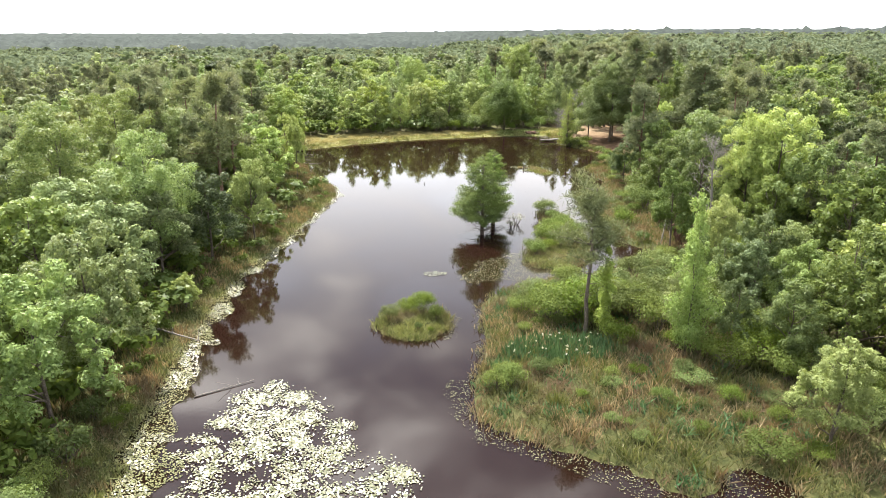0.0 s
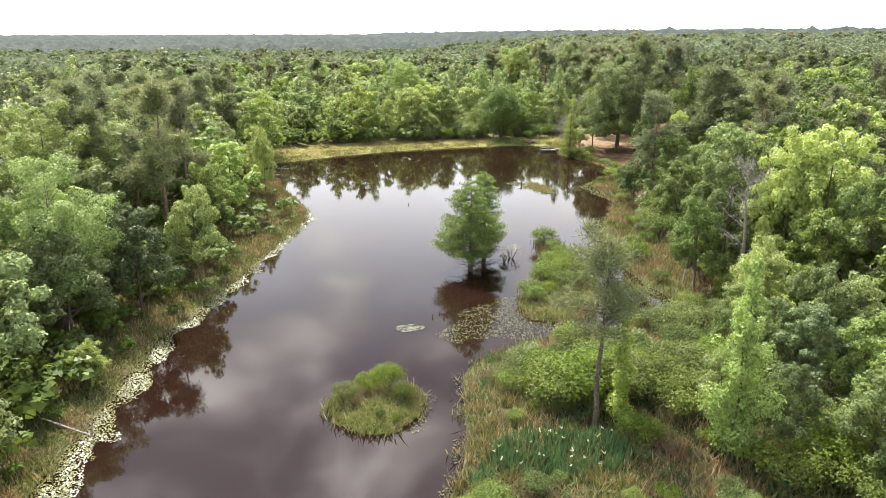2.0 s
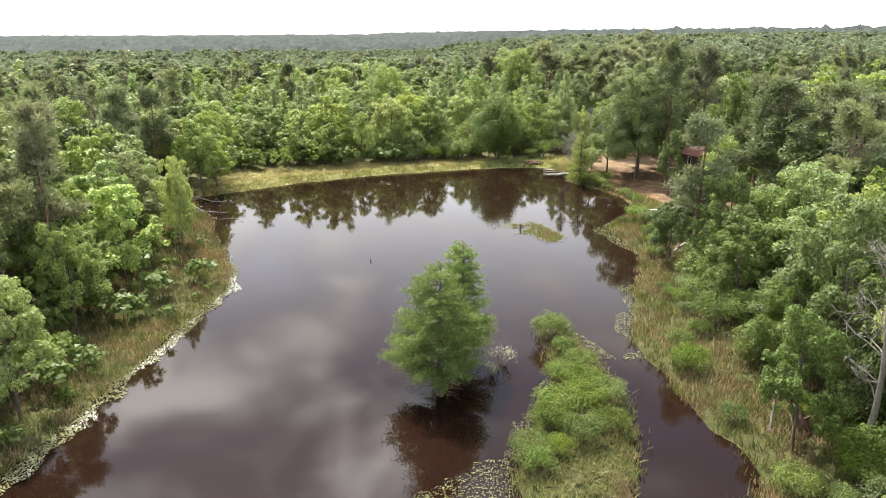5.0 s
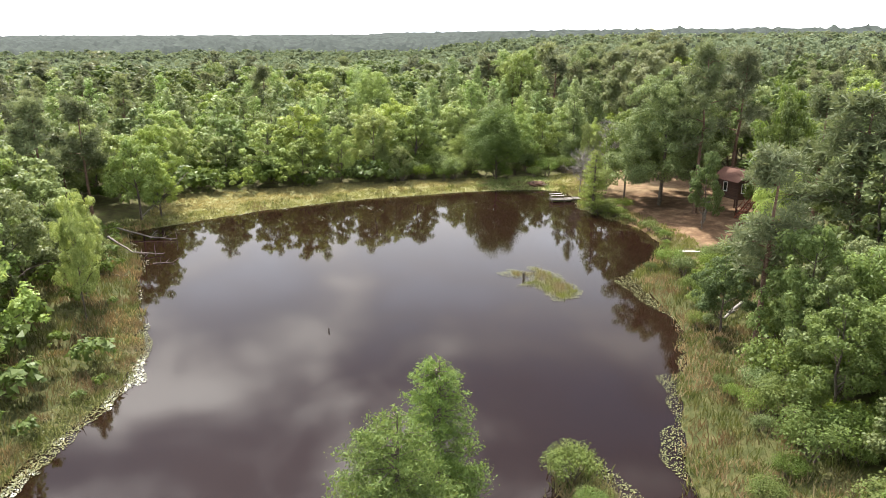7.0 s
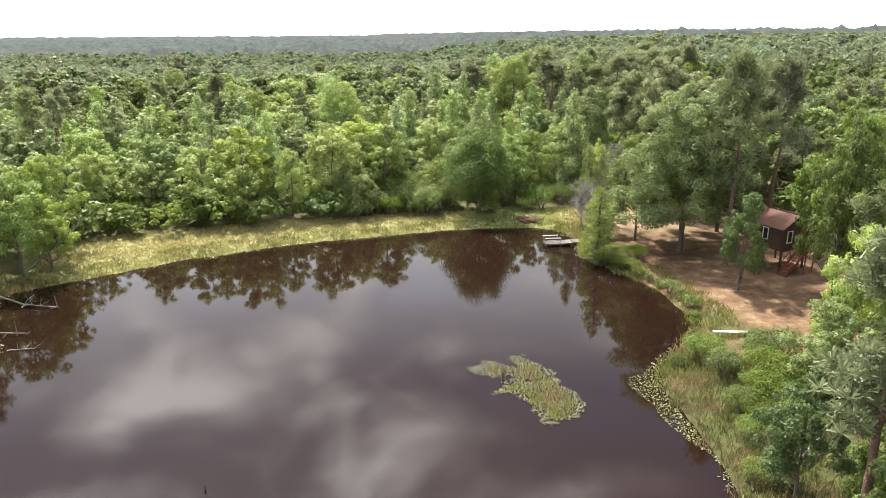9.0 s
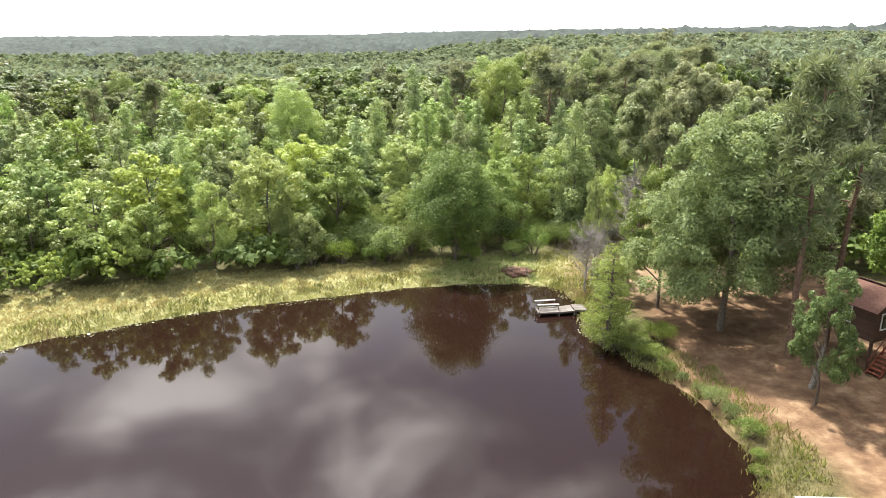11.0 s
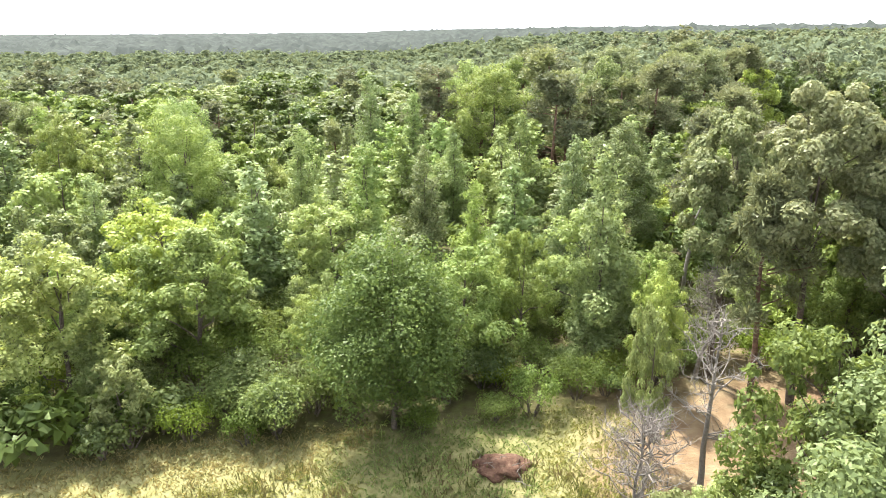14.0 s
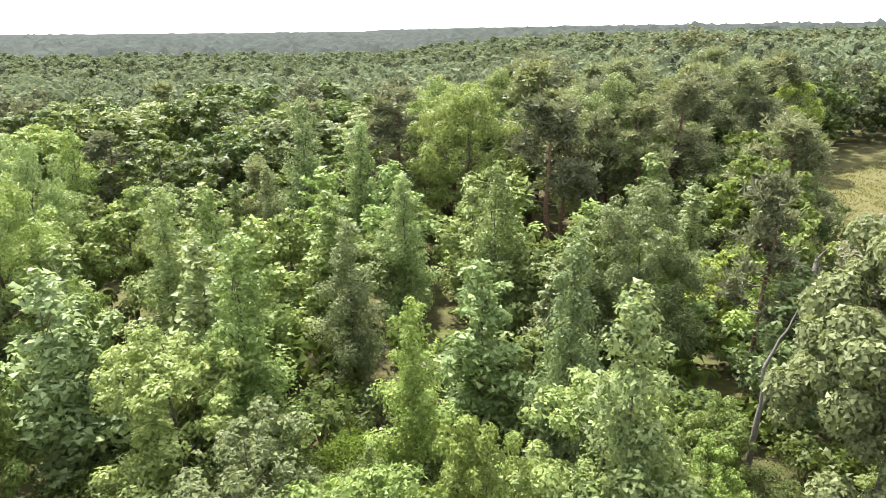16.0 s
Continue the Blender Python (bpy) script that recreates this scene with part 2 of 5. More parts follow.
# the ground: forest litter, green sward, straw-coloured marsh and bare red-brown earth by place
GROUND, n, l, b, out = material("ground")
n1, litter = noise_ramp(n, l, 0.9, [(0.3, (0.045, 0.040, 0.020)), (0.5, (0.080, 0.075, 0.032)), (0.7, (0.10, 0.12, 0.035))], 8.0)
n2, sward = noise_ramp(n, l, 1.6, [(0.3, (0.026, 0.033, 0.010)), (0.5, (0.048, 0.052, 0.017)), (0.72, (0.085, 0.075, 0.032))], 8.0)
n3, earth = noise_ramp(n, l, 0.8, [(0.28, (0.066, 0.038, 0.022)), (0.5, (0.125, 0.076, 0.044)), (0.7, (0.21, 0.145, 0.088))], 8.0)
a1, a2, a3 = n.new("ShaderNodeAttribute"), n.new("ShaderNodeAttribute"), n.new("ShaderNodeAttribute")
a1.attribute_name, a2.attribute_name, a3.attribute_name = "sward", "earth", "hay"
n5, hay = noise_ramp(n, l, 1.4, [(0.3, (0.105, 0.108, 0.038)), (0.5, (0.165, 0.162, 0.066)), (0.7, (0.230, 0.212, 0.104))], 8.0)
c = mixed(n, l, a1.outputs["Fac"], litter.outputs[0], sward.outputs[0])
c = mixed(n, l, a3.outputs["Fac"], c, hay.outputs[0])
c = mixed(n, l, a2.outputs["Fac"], c, earth.outputs[0])
a4 = n.new("ShaderNodeAttribute")
a4.attribute_name = "sand"
n6, sand = noise_ramp(n, l, 1.1, [(0.3, (0.13, 0.088, 0.050)), (0.5, (0.21, 0.155, 0.092)), (0.7, (0.28, 0.225, 0.135))], 8.0)
c = mixed(n, l, a4.outputs["Fac"], c, sand.outputs[0])
l.new(c, b.inputs["Base Color"])
b.inputs["Roughness"].default_value = 0.95
b.inputs["Specular IOR Level"].default_value = 0.15
n4, _ = noise_ramp(n, l, 5.0, [(0, (0, 0, 0)), (1, (1, 1, 1))], 8.0)
bump(n, l, b, n4.outputs["Fac"], 0.7, 0.12)


# ---------------------------------------------------------------- mesh helpers
rng = np.random.default_rng(7)


def mesh_of(name, verts, faces, mat, smooth=False):
    me = bpy.data.meshes.new(name)
    me.from_pydata(np.asarray(verts).tolist(), [], [tuple(f) for f in np.asarray(faces).tolist()] if isinstance(faces, np.ndarray) else faces)
    me.materials.append(mat)
    if smooth:
        me.shade_smooth()
    return me


def join(pieces):
    """Joins (verts, faces) pieces, faces of one width, into one pair of arrays."""
    vs, fs, k = [], [], 0
    for v, f in pieces:
        vs.append(v)
        fs.append(f + k)
        k += len(v)
    return np.concatenate(vs), np.concatenate(fs)


def tube(points, radii, sides=7):
    """A tapered tube along points, as quads, closed with a tip."""
    p, r = np.asarray(points, float), np.asarray(radii, float)
    d = np.gradient(p, axis=0)
    d /= np.linalg.norm(d, axis=1, keepdims=True) + 1e-9
    ref = np.where(np.abs(d[:, 2:3]) > 0.9, [[1.0, 0, 0]], [[0, 0, 1.0]])
    u = np.cross(d, ref)
    u /= np.linalg.norm(u, axis=1, keepdims=True) + 1e-9
    w = np.cross(d, u)
    a = np.linspace(0, 2 * np.pi, sides, endpoint=False)
    v = (p[:, None] + r[:, None, None] * (np.cos(a)[None, :, None] * u[:, None] + np.sin(a)[None, :, None] * w[:, None])).reshape(-1, 3)
    i, j = np.meshgrid(np.arange(len(p) - 1), np.arange(sides), indexing="ij")
    j2 = (j + 1) % sides
    f = np.stack([i * sides + j, i * sides + j2, (i + 1) * sides + j2, (i + 1) * sides + j], -1).reshape(-1, 4)
    return v, f


def unit(v):
    return v / (np.linalg.norm(v, axis=-1, keepdims=True) + 1e-9)


def leaves(centre, normal, size, g, slim=0.66):
    """A small pointed leaf at each centre, facing its normal."""
    k = len(centre)
    n = unit(normal)
    t = unit(np.cross(n, g.normal(size=(k, 3))))
    s = np.cross(n, t)
    size = np.broadcast_to(np.asarray(size, float), (k,))[:, None]
    v = np.stack([centre + t * size * 1.1, centre + s * size * slim - t * size * 0.8, centre - s * size * slim - t * size * 0.8], 1).reshape(-1, 3)
    return v, np.arange(3 * k).reshape(-1, 3)


def lobe_leaves(lobes, radii, count, size, g, up=0.35, squash=0.8, inner=0.13, ruffle=0.42):
    """Leaves on the outside of rounded lobes, more on their tops, and fewer, larger sprays inside."""
    lobes, radii = np.asarray(lobes), np.asarray(radii)
    w = radii ** 2
    k = int(count * inner)
    which = g.choice(len(lobes), count, p=w / w.sum())
    d = unit(g.normal(size=(count, 3)) + [0, 0, up])
    rad = radii[which] * np.where(np.arange(count) < k, 0.25 + 0.45 * g.random(count), 0.74 + 0.34 * g.random(count))
    c = lobes[which] + d * rad[:, None] * [1, 1, squash]
    big = np.where(np.arange(count) < k, 1.5, 1.0) * size * g.uniform(0.5, 1.45, count)
    ruffle = ruffle if size < 0.22 else 0.2
    return leaves(c, 0.8 * d + ruffle * g.normal(size=(count, 3)) + [0, 0, 0.4], big, g)


def bent(a, b, steps, sway, g):
    s = np.linspace(0, 1, steps)[:, None]
    p = np.asarray(a) * (1 - s) + np.asarray(b) * s
    return p + g.normal(size=(steps, 3)) * sway * np.sin(np.pi * s)


def boughs(base, top, r, lobes, g, many, twig=0.055):
    """A trunk with limbs that reach into some of the lobes."""
    out = [tube(bent(base, top, 7, 0.12, g), np.linspace(r, 0.02, 7), 7)]
    base, top = np.asarray(base, float), np.asarray(top, float)
    for i in g.choice(len(lobes), min(many, len(lobes)), replace=False):
        e = np.asarray(lobes[i])
        s = np.clip((e[2] - base[2]) / (top[2] - base[2]) - g.uniform(0.12, 0.3), 0.15, 0.9)
        a = base + (top - base) * s
        out.append(tube(bent(a, e, 4, 0.18, g), np.linspace(max(0.03, r * (1 - s) * 0.55), twig * 0.5, 4), 4))
    return join(out)


# each kind of tree: one metre-true shape, returned as (trunk, crown) arrays
def broadleaf(seed, h=11.0, r=4.3, count=2300, size=0.24, lobes=38, low=0.14):
    """A broad crown of several uneven masses, each of many lobes."""
    g = np.random.default_rng(seed)
    mains = max(5, lobes // 7)
    per = max(2, lobes // mains)
    lb, rad = [], []
    for m in range(mains):
        a = 2.4 * m + g.uniform(-0.5, 0.5)
        s = (m + 0.5) / mains                                   # low and wide first, the top last
        rs = r * g.uniform(0.36, 0.56) * (1.0 - 0.25 * s)
        out = r * 0.66 * math.sqrt(max(0.02, 1 - s ** 2.2)) * g.uniform(0.75, 1.12)
        z = h * (low + (1 - low) * (0.16 + 0.70 * s)) * g.uniform(0.94, 1.05)
        c = np.array([math.cos(a) * out, math.sin(a) * out, min(z, h - 0.75 * rs)])
        for _ in range(per):
            d = unit(g.normal(size=3) + [0, 0, 0.25])
            lb.append(c + d * rs * g.uniform(0.35, 0.95) * [1, 1, 0.8])
            rad.append(rs * g.uniform(0.20, 0.46))
    lb = np.array(lb)
    return boughs((0, 0, -0.4), (g.normal() * 0.3, g.normal() * 0.3, h * 0.84), 0.014 * h + 0.03, lb, g, 10), lobe_leaves(lb, rad, count, size, g)


def dome(seed, h, r, count, size, lobes, low=0.04):
    """A dense rounded crown, leafy almost to the ground."""
    g = np.random.default_rng(seed)
    d = unit(g.normal(size=(lobes, 3)) + [0, 0, 0.25])
    k = g.uniform(0.5, 1.0, lobes)[:, None]
    lb = d * k * [r * 0.84, r * 0.84, h * (1 - low) * 0.44] + [0, 0, h * (low + (1 - low) * 0.46)]
    lb[:, :2] *= np.clip(1.12 - 0.35 * (lb[:, 2:3] / h), 0.6, 1.1)
    return boughs((0, 0, -0.4), (0.2, 0.1, h * 0.85), 0.016 * h, lb, g, 10), lobe_leaves(lb, g.uniform(0.16, 0.30, lobes) * r, count, size, g)


def upright(seed, h=15.0, r=3.3, count=2300, size=0.24, lobes=46, low=0.06):
    """A pointed crown like a sweetgum or poplar: leafy limbs round a straight stem."""
    g = np.random.default_rng(seed)
    limbs = max(6, lobes // 4)
    lb, rad = [], []
    for m in range(limbs):
        s = (m + g.uniform(0.1, 0.9)) / limbs
        a = 2.4 * m + g.uniform(-0.7, 0.7)
        reach = r * (1.05 - s) ** 0.58 * min(1.0, 0.65 + 1.6 * s) * g.uniform(0.5, 1.1)
        z = h * (low + (0.93 - low) * s)
        for t in (0.25, 0.55, 0.8, 1.0)[:max(2, lobes // limbs)]:
            lb.append([math.cos(a) * reach * t, math.sin(a) * reach * t, z + reach * t * 0.35 + g.normal() * 0.2])
            rad.append((0.3 + 0.36 * r * (1.08 - s) * (1.1 - 0.45 * t)) * g.uniform(0.75, 1.15))
    lb += [[0, 0, h * 0.955], [0.1, 0.1, h * 0.91], [-0.2, 0.1, h * 0.86]]
    rad += [0.15 * r, 0.22 * r, 0.26 * r]
    return boughs((0, 0, -0.4), (g.normal() * 0.2, g.normal() * 0.2, h * 0.82), 0.009 * h + 0.03, np.array(lb), g, 8), lobe_leaves(lb, rad, count, size, g, squash=1.0)


def pine(seed, h=15.0, r=3.3, tufts=150, needles=14, low=0.42, wide=0.034):
    """Bare stem, whorled irregular limbs, tufts of needles."""
    g = np.random.default_rng(seed)
    n = 22
    s = np.sort(g.random(n))
    a = g.uniform(0, 2 * np.pi, n)
    reach = r * (1.05 - 0.75 * s) * g.uniform(0.55, 1.1, n)
    z = h * (low + (0.98 - low) * s)
    ends = np.stack([np.cos(a) * reach, np.sin(a) * reach, z + reach * g.uniform(0.0, 0.35, n)], 1)
    wood = [tube(bent((0, 0, -0.4), (g.normal() * 0.25, g.normal() * 0.25, h * 0.97), 8, 0.1, g), np.linspace(0.013 * h + 0.03, 0.04, 8), 8)]
    for i in range(n):
        wood.append(tube(bent((0, 0, z[i] - 0.2), ends[i], 4, 0.12, g), np.linspace(0.06, 0.02, 4), 4))
    for _ in range(7):                                    # dead stubs below the crown
        b0, zz = g.uniform(0, 2 * np.pi), h * g.uniform(0.2, low)
        wood.append(tube(bent((0, 0, zz), (math.cos(b0) * 0.9, math.sin(b0) * 0.9, zz + 0.1), 3, 0.05, g), [0.035, 0.025, 0.012], 4))
    which = g.integers(0, n, tufts)
    t = g.uniform(0.35, 1.05, tufts)[:, None]
    c = np.stack([np.zeros(tufts), np.zeros(tufts), z[which] - 0.1], 1) * (1 - t) + ends[which] * t + g.normal(size=(tufts, 3)) * 0.32
    cc = np.repeat(c, needles, 0)
    d = unit(g.normal(size=(len(cc), 3)) + [0, 0, 0.5])
    ln = g.uniform(0.3, 0.7, len(cc))[:, None]
    side = unit(np.cross(d, g.normal(size=d.shape))) * wide
    v = np.stack([cc, cc + d * ln + side * 2.2, cc + d * ln - side * 2.2], 1).reshape(-1, 3)
    return join(wood), (v, np.arange(len(v)).reshape(-1, 3))


def feathery(seed, h=10.7, r=3.3, count=26000, size=0.05, clear=0.11):
    """A young bald cypress: many fine feathery sprays along rising limbs, widest at a third, with an uneven pointed top."""
    g = np.random.default_rng(seed)
    n = 230
    s = np.sort(g.random(n) ** 1.15)
    a = g.uniform(0, 2 * np.pi, n)
    full = np.interp(s, [0, 0.10, 0.22, 0.45, 0.7, 0.88, 1.0], [0.72, 0.98, 1.0, 0.84, 0.64, 0.44, 0.16])
    side = 1 + 0.10 * np.cos(a - 2.9) + 0.10 * np.cos(3 * a + seed)
    reach = r * full * g.uniform(0.72, 1.06, n) * side + 0.08
    z0 = h * (clear + (0.95 - clear) * s)
    ends = np.stack([np.cos(a) * reach, np.sin(a) * reach, z0 + reach * g.uniform(0.02, 0.24, n)], 1)
    wood = [tube(bent((0, 0, -1.2), (0.1, 0, h * 0.95), 8, 0.05, g), np.linspace(0.30, 0.02, 8), 9)]
    for i in range(0, n, 2):
        wood.append(tube(bent((0, 0, z0[i] - 0.1), ends[i], 4, 0.05, g), np.linspace(0.04, 0.008, 4), 4))
    for i in range(40):                                    # bare twigs round the foot
        q, w = g.uniform(0, 6.28), g.uniform(0.4, 1.0)
        wood.append(tube(bent((0, 0, h * g.uniform(0.03, clear)), (math.cos(q) * r * w, math.sin(q) * r * w, h * g.uniform(0.02, clear)), 4, 0.12, g), [0.026, 0.02, 0.012, 0.006], 4))
    which = g.choice(n, count, p=(reach ** 1.5) / (reach ** 1.5).sum())
    t = g.uniform(0.22, 1.04, count) ** 0.8
    base = np.stack([np.zeros(count), np.zeros(count), z0[which] - 0.1], 1)
    way = ends[which] - base
    c = base + way * t[:, None] + g.normal(size=(count, 3)) * (0.07 + 0.055 * reach[which, None]) * [1, 1, 0.6]
    c[:, 2] = np.clip(c[:, 2], 0.85 * clear * h, None)
    tip = unit(way) * 0.55 + g.normal(size=(count, 3)) * 0.7 + [0, 0, 0.25]
    return join(wood), leaves(c, tip, size * g.uniform(0.6, 1.5, count), g, 0.42)


def shrub(seed, h=2.4, r=1.7, count=800, size=0.16, lobes=14):
    g = np.random.default_rng(seed)
    a, k = g.uniform(0, 2 * np.pi, lobes), np.sqrt(g.random(lobes))
    lb = np.stack([np.cos(a) * k * r * 0.75, np.sin(a) * k * r * 0.75, h * (0.30 + 0.45 * (1 - 0.55 * k * k) * g.uniform(0.6, 1.15, lobes))], 1)
    wood = [tube(bent((0.1 * x, 0.1 * y, -0.2), (x * 0.9, y * 0.9, z), 4, 0.06, g), [0.05, 0.04, 0.03, 0.012], 5) for x, y, z in lb[:7]]
    return join(wood), lobe_leaves(lb, g.uniform(0.22, 0.42, lobes) * r, count, size, g)


def bare(seed, h=9.0, r=2.6, limbs=16, twigs=6, lean=0.6):
    """A leafless tree: trunk, limbs and twigs."""
    g = np.random.default_rng(seed)
    top = np.array([g.normal() * lean, g.normal() * lean, h])
    wood = [tube(bent((0, 0, -0.3), top, 8, 0.15, g), np.linspace(0.017 * h + 0.02, 0.025, 8), 8)]
    for i in range(limbs):
        s = g.uniform(0.28, 0.95)
        a = top * s
        az = g.uniform(0, 2 * np.pi)
        ln = r * (1.15 - 0.7 * s) * g.uniform(0.6, 1.1)
        e = a + [math.cos(az) * ln, math.sin(az) * ln, ln * g.uniform(0.2, 0.9)]
        bp = bent(a, e, 5, 0.12, g)
        wood.append(tube(bp, np.linspace(0.042, 0.014, 5), 5))
        for _ in range(twigs):
            q = bp[g.integers(1, 5)]
            wood.append(tube(bent(q, q + unit(g.normal(size=3) + [0, 0, 0.5]) * g.uniform(0.4, 1.1), 3, 0.05, g), [0.016, 0.011, 0.005], 3))
    return join(wood)


def part(name, me, parent, label=""):
    ob = new(name, me)
    ob.parent = parent
    return tagged(ob, label)


def tree_thing(name, wood, crown, bark, leaf, label, category="tree", group="", crown_name="crown"):
    """An Empty at the foot with its trunk and crown."""
    ob = tagged(new(name), label, category, group)
    part("trunk" if category == "tree" else "stem", mesh_of(name + "_wood", *wood, bark, True), ob)
    if crown is not None:
        part(crown_name, mesh_of(name + "_crown", *crown, leaf), ob)
    return ob


def put(x, y, z, turn=0.0, s=1.0, sz=None, tilt=0.0):
    return Matrix.Translation((x, y, z)) @ Euler((tilt, 0, turn)).to_matrix().to_4x4() @ Matrix.Diagonal((s, s, sz or s, 1))


# ---------------------------------------------------------------- plan of the pond (metres, water level 0)
WEST_SHORE = [(-17, 6), (-17, 20), (-18, 32), (-19.3, 41), (-20, 50), (-20.6, 59), (-20.6, 66), (-19.6, 74), (-18.6, 80), (-17.8, 88), (-16.8, 96),
              (-16.3, 105), (-19, 113), (-23, 122), (-26, 130), (-30, 137), (-32, 142)]
DAM_SHORE = [(-29.5, 145), (-24.2, 149), (-17.8, 154), (-10, 158.3), (0, 162.2), (10, 165.2), (17.4, 166.4), (23.5, 165.6), (25.6, 161)]
EAST_SHORE = [(25.2, 155), (27.3, 149.6), (29.8, 145), (31.4, 138), (30.3, 132.5), (26, 126.5), (25.6, 121), (26, 114), (24.8, 107), (22.6, 102), (20, 92), (20.6, 85),
              (21.3, 79), (22.6, 74), (20, 70), (15, 67.6), (10, 65.2), (5.8, 63.2), (3.4, 59), (3.4, 51), (2.1, 44), (2.1, 40.2)]
SOUTH_SHORE = [(3.5, 38.2), (7, 36), (10.6, 34.3), (12, 32.4), (14, 31.7), (16.2, 34.6), (18.5, 32.5), (21, 27), (22, 18), (18, 4), (4, -8), (-10, -5)]
SPIT = [(12.8, 92.6), (15, 92.8), (16.7, 84), (16.6, 78), (15, 71.5), (11.8, 69), (9.4, 70.2), (9, 74.4), (10.9, 79), (12.8, 85)]
ISLET = [(-5.6, 54.6), (-4.6, 57.2), (-2.2, 58.0), (0.2, 56.8), (0.4, 54.2), (-1.3, 51.8), (-3.9, 52.2)]
CLEARING = [(30.5, 128), (41, 126), (48, 138), (51, 158), (48, 172), (40, 178), (33, 175.5), (25, 168), (30, 158), (29, 150)]
FIELD = [(47, 193), (58, 190), (74, 214), (98, 250), (102, 276), (74, 264), (58, 234), (50, 208)]


def curve_through(pts, per=6, rough=0.0, seed=1):
    """A closed smooth line through points, with a slightly ragged edge."""
    p = np.asarray(pts, float)
    out = []
    t = np.linspace(0, 1, per, endpoint=False)[:, None]
    for i in range(len(p)):
        a, b, c, d = (p[(i + k) % len(p)] for k in (-1, 0, 1, 2))
        out.append(0.5 * (2 * b + (c - a) * t + (2 * a - 5 * b + 4 * c - d) * t ** 2 + (3 * b - a - 3 * c + d) * t ** 3))
    out = np.concatenate(out)
    g = np.random.default_rng(seed)
    return out + g.normal(size=out.shape) * rough


def signed(px, py, line):
    """Distance to a closed line, negative inside."""
    px, py = np.ravel(px), np.ravel(py)
    a, b = line, np.roll(line, -1, 0)
    best = np.full(len(px), 1e9)
    inside = np.zeros(len(px), bool)
    for (ax, ay), (bx, by) in zip(a, b):
        dx, dy = bx - ax, by - ay
        k = np.clip(((px - ax) * dx + (py - ay) * dy) / (dx * dx + dy * dy + 1e-12), 0, 1)
        best = np.minimum(best, (px - ax - k * dx) ** 2 + (py - ay - k * dy) ** 2)
        if dy:
            inside ^= ((ay > py) != (by > py)) & (px < dx * (py - ay) / dy + ax)
    return np.where(inside, -1, 1) * np.sqrt(best)


POND = curve_through(WEST_SHORE + DAM_SHORE + EAST_SHORE + SOUTH_SHORE, 5, 0.16)
SPIT_LINE, ISLET_LINE = curve_through(SPIT, 5, 0.12, 2), curve_through(ISLET, 5, 0.08, 3)
CLEAR_LINE, FIELD_LINE = curve_through(CLEARING, 3), curve_through(FIELD, 3)


def land(px, py):
    """Distance from the water's edge: positive on land."""
    d = signed(px, py, POND)
    return np.maximum(np.maximum(d, -signed(px, py, SPIT_LINE)), -signed(px, py, ISLET_LINE))


def opening(px, py):
    """Distance from the two open places in the woods: negative inside."""
    return np.minimum(signed(px, py, CLEAR_LINE), signed(px, py, FIELD_LINE))


def smooth(a, b, v):
    k = np.clip((v - a) / (b - a), 0, 1)
    return k * k * (3 - 2 * k)


def wave(x, y, k, s=0.0):
    return np.sin(x * k + 1.3 * s) * np.cos(y * k * 0.83 + 2.1 * s) + 0.5 * np.sin((x + y) * k * 1.9 + s)


def relief(px, py, d):
    """Height of the ground: banks, a gentle rise to the east and a wooded ridge far off."""
    px, py = np.ravel(px), np.ravel(py)
    h = np.where(d > 0, 0.10 + 0.35 * smooth(0, 3, d) + 0.5 * smooth(3, 14, d) + 0.10 * wave(px, py, 0.45) * smooth(0.5, 4, d), np.maximum(-1.6, d * 0.45))
    h += smooth(6, 40, d) * (0.35 * wave(px, py, 0.06, 2) + 0.6)
    h += 7.0 * smooth(40, 190, px + 0.12 * py) * smooth(190, 420, py) + 3.0 * smooth(100, 600, px) * smooth(350, 700, py)
    h -= 5.0 * smooth(240, 500, py) * smooth(120, -60, px)
    return h


def ground_z(x, y):
    d = land([x], [y])
    return float(relief([x], [y], d)[0])


def dam_back(x):
    return np.interp(x, [-45, -36, -28, -11, 7, 21, 28], [151.5, 155.5, 159.3, 165.9, 170.4, 172.2, 173])


# ---------------------------------------------------------------- the ground, one sheet to the horizon
def steps(near0, near1, fine, far0, far1, grow=1.28):
    mid = list(np.arange(near0, near1 + 1e-6, fine))
    s, v = fine, near1
    while v < far1:
        s *= grow
        v += s
        mid.append(min(v, far1))
    s, v, pre = fine, near0, []
    while v > far0:
        s *= grow
        v -= s
        pre.append(max(v, far0))
    return np.array(pre[::-1] + mid)


gx, gy = steps(-60, 84, 1.2, -4200, 4200), steps(-20, 236, 1.2, -3000, 4700)
GX, GY = np.meshgrid(gx, gy)
D = land(GX, GY)
Z = relief(GX, GY, D)
nx, ny = len(gx), len(gy)
i, j = np.meshgrid(np.arange(ny - 1), np.arange(nx - 1), indexing="ij")
quads = np.stack([i * nx + j, i * nx + j + 1, (i + 1) * nx + j + 1, (i + 1) * nx + j], -1).reshape(-1, 4)
gm = mesh_of("ground", np.stack([GX.ravel(), GY.ravel(), Z], 1), quads, GROUND, True)
C = opening(GX, GY)
marsh = smooth(26, 20, GX.ravel()) * smooth(66, 60, GY.ravel()) * smooth(-2, 1, GX.ravel())
sward = np.clip(smooth(9, 4, D) + marsh + smooth(3, -1, C), 0, 1)
grassy = smooth(0.0, 0.8, wave(GX.ravel(), GY.ravel(), 0.21, 3) * 0.5 + 0.55 * smooth(5.5, 2.0, D) + smooth(176, 186, GY.ravel()) * 0.6)
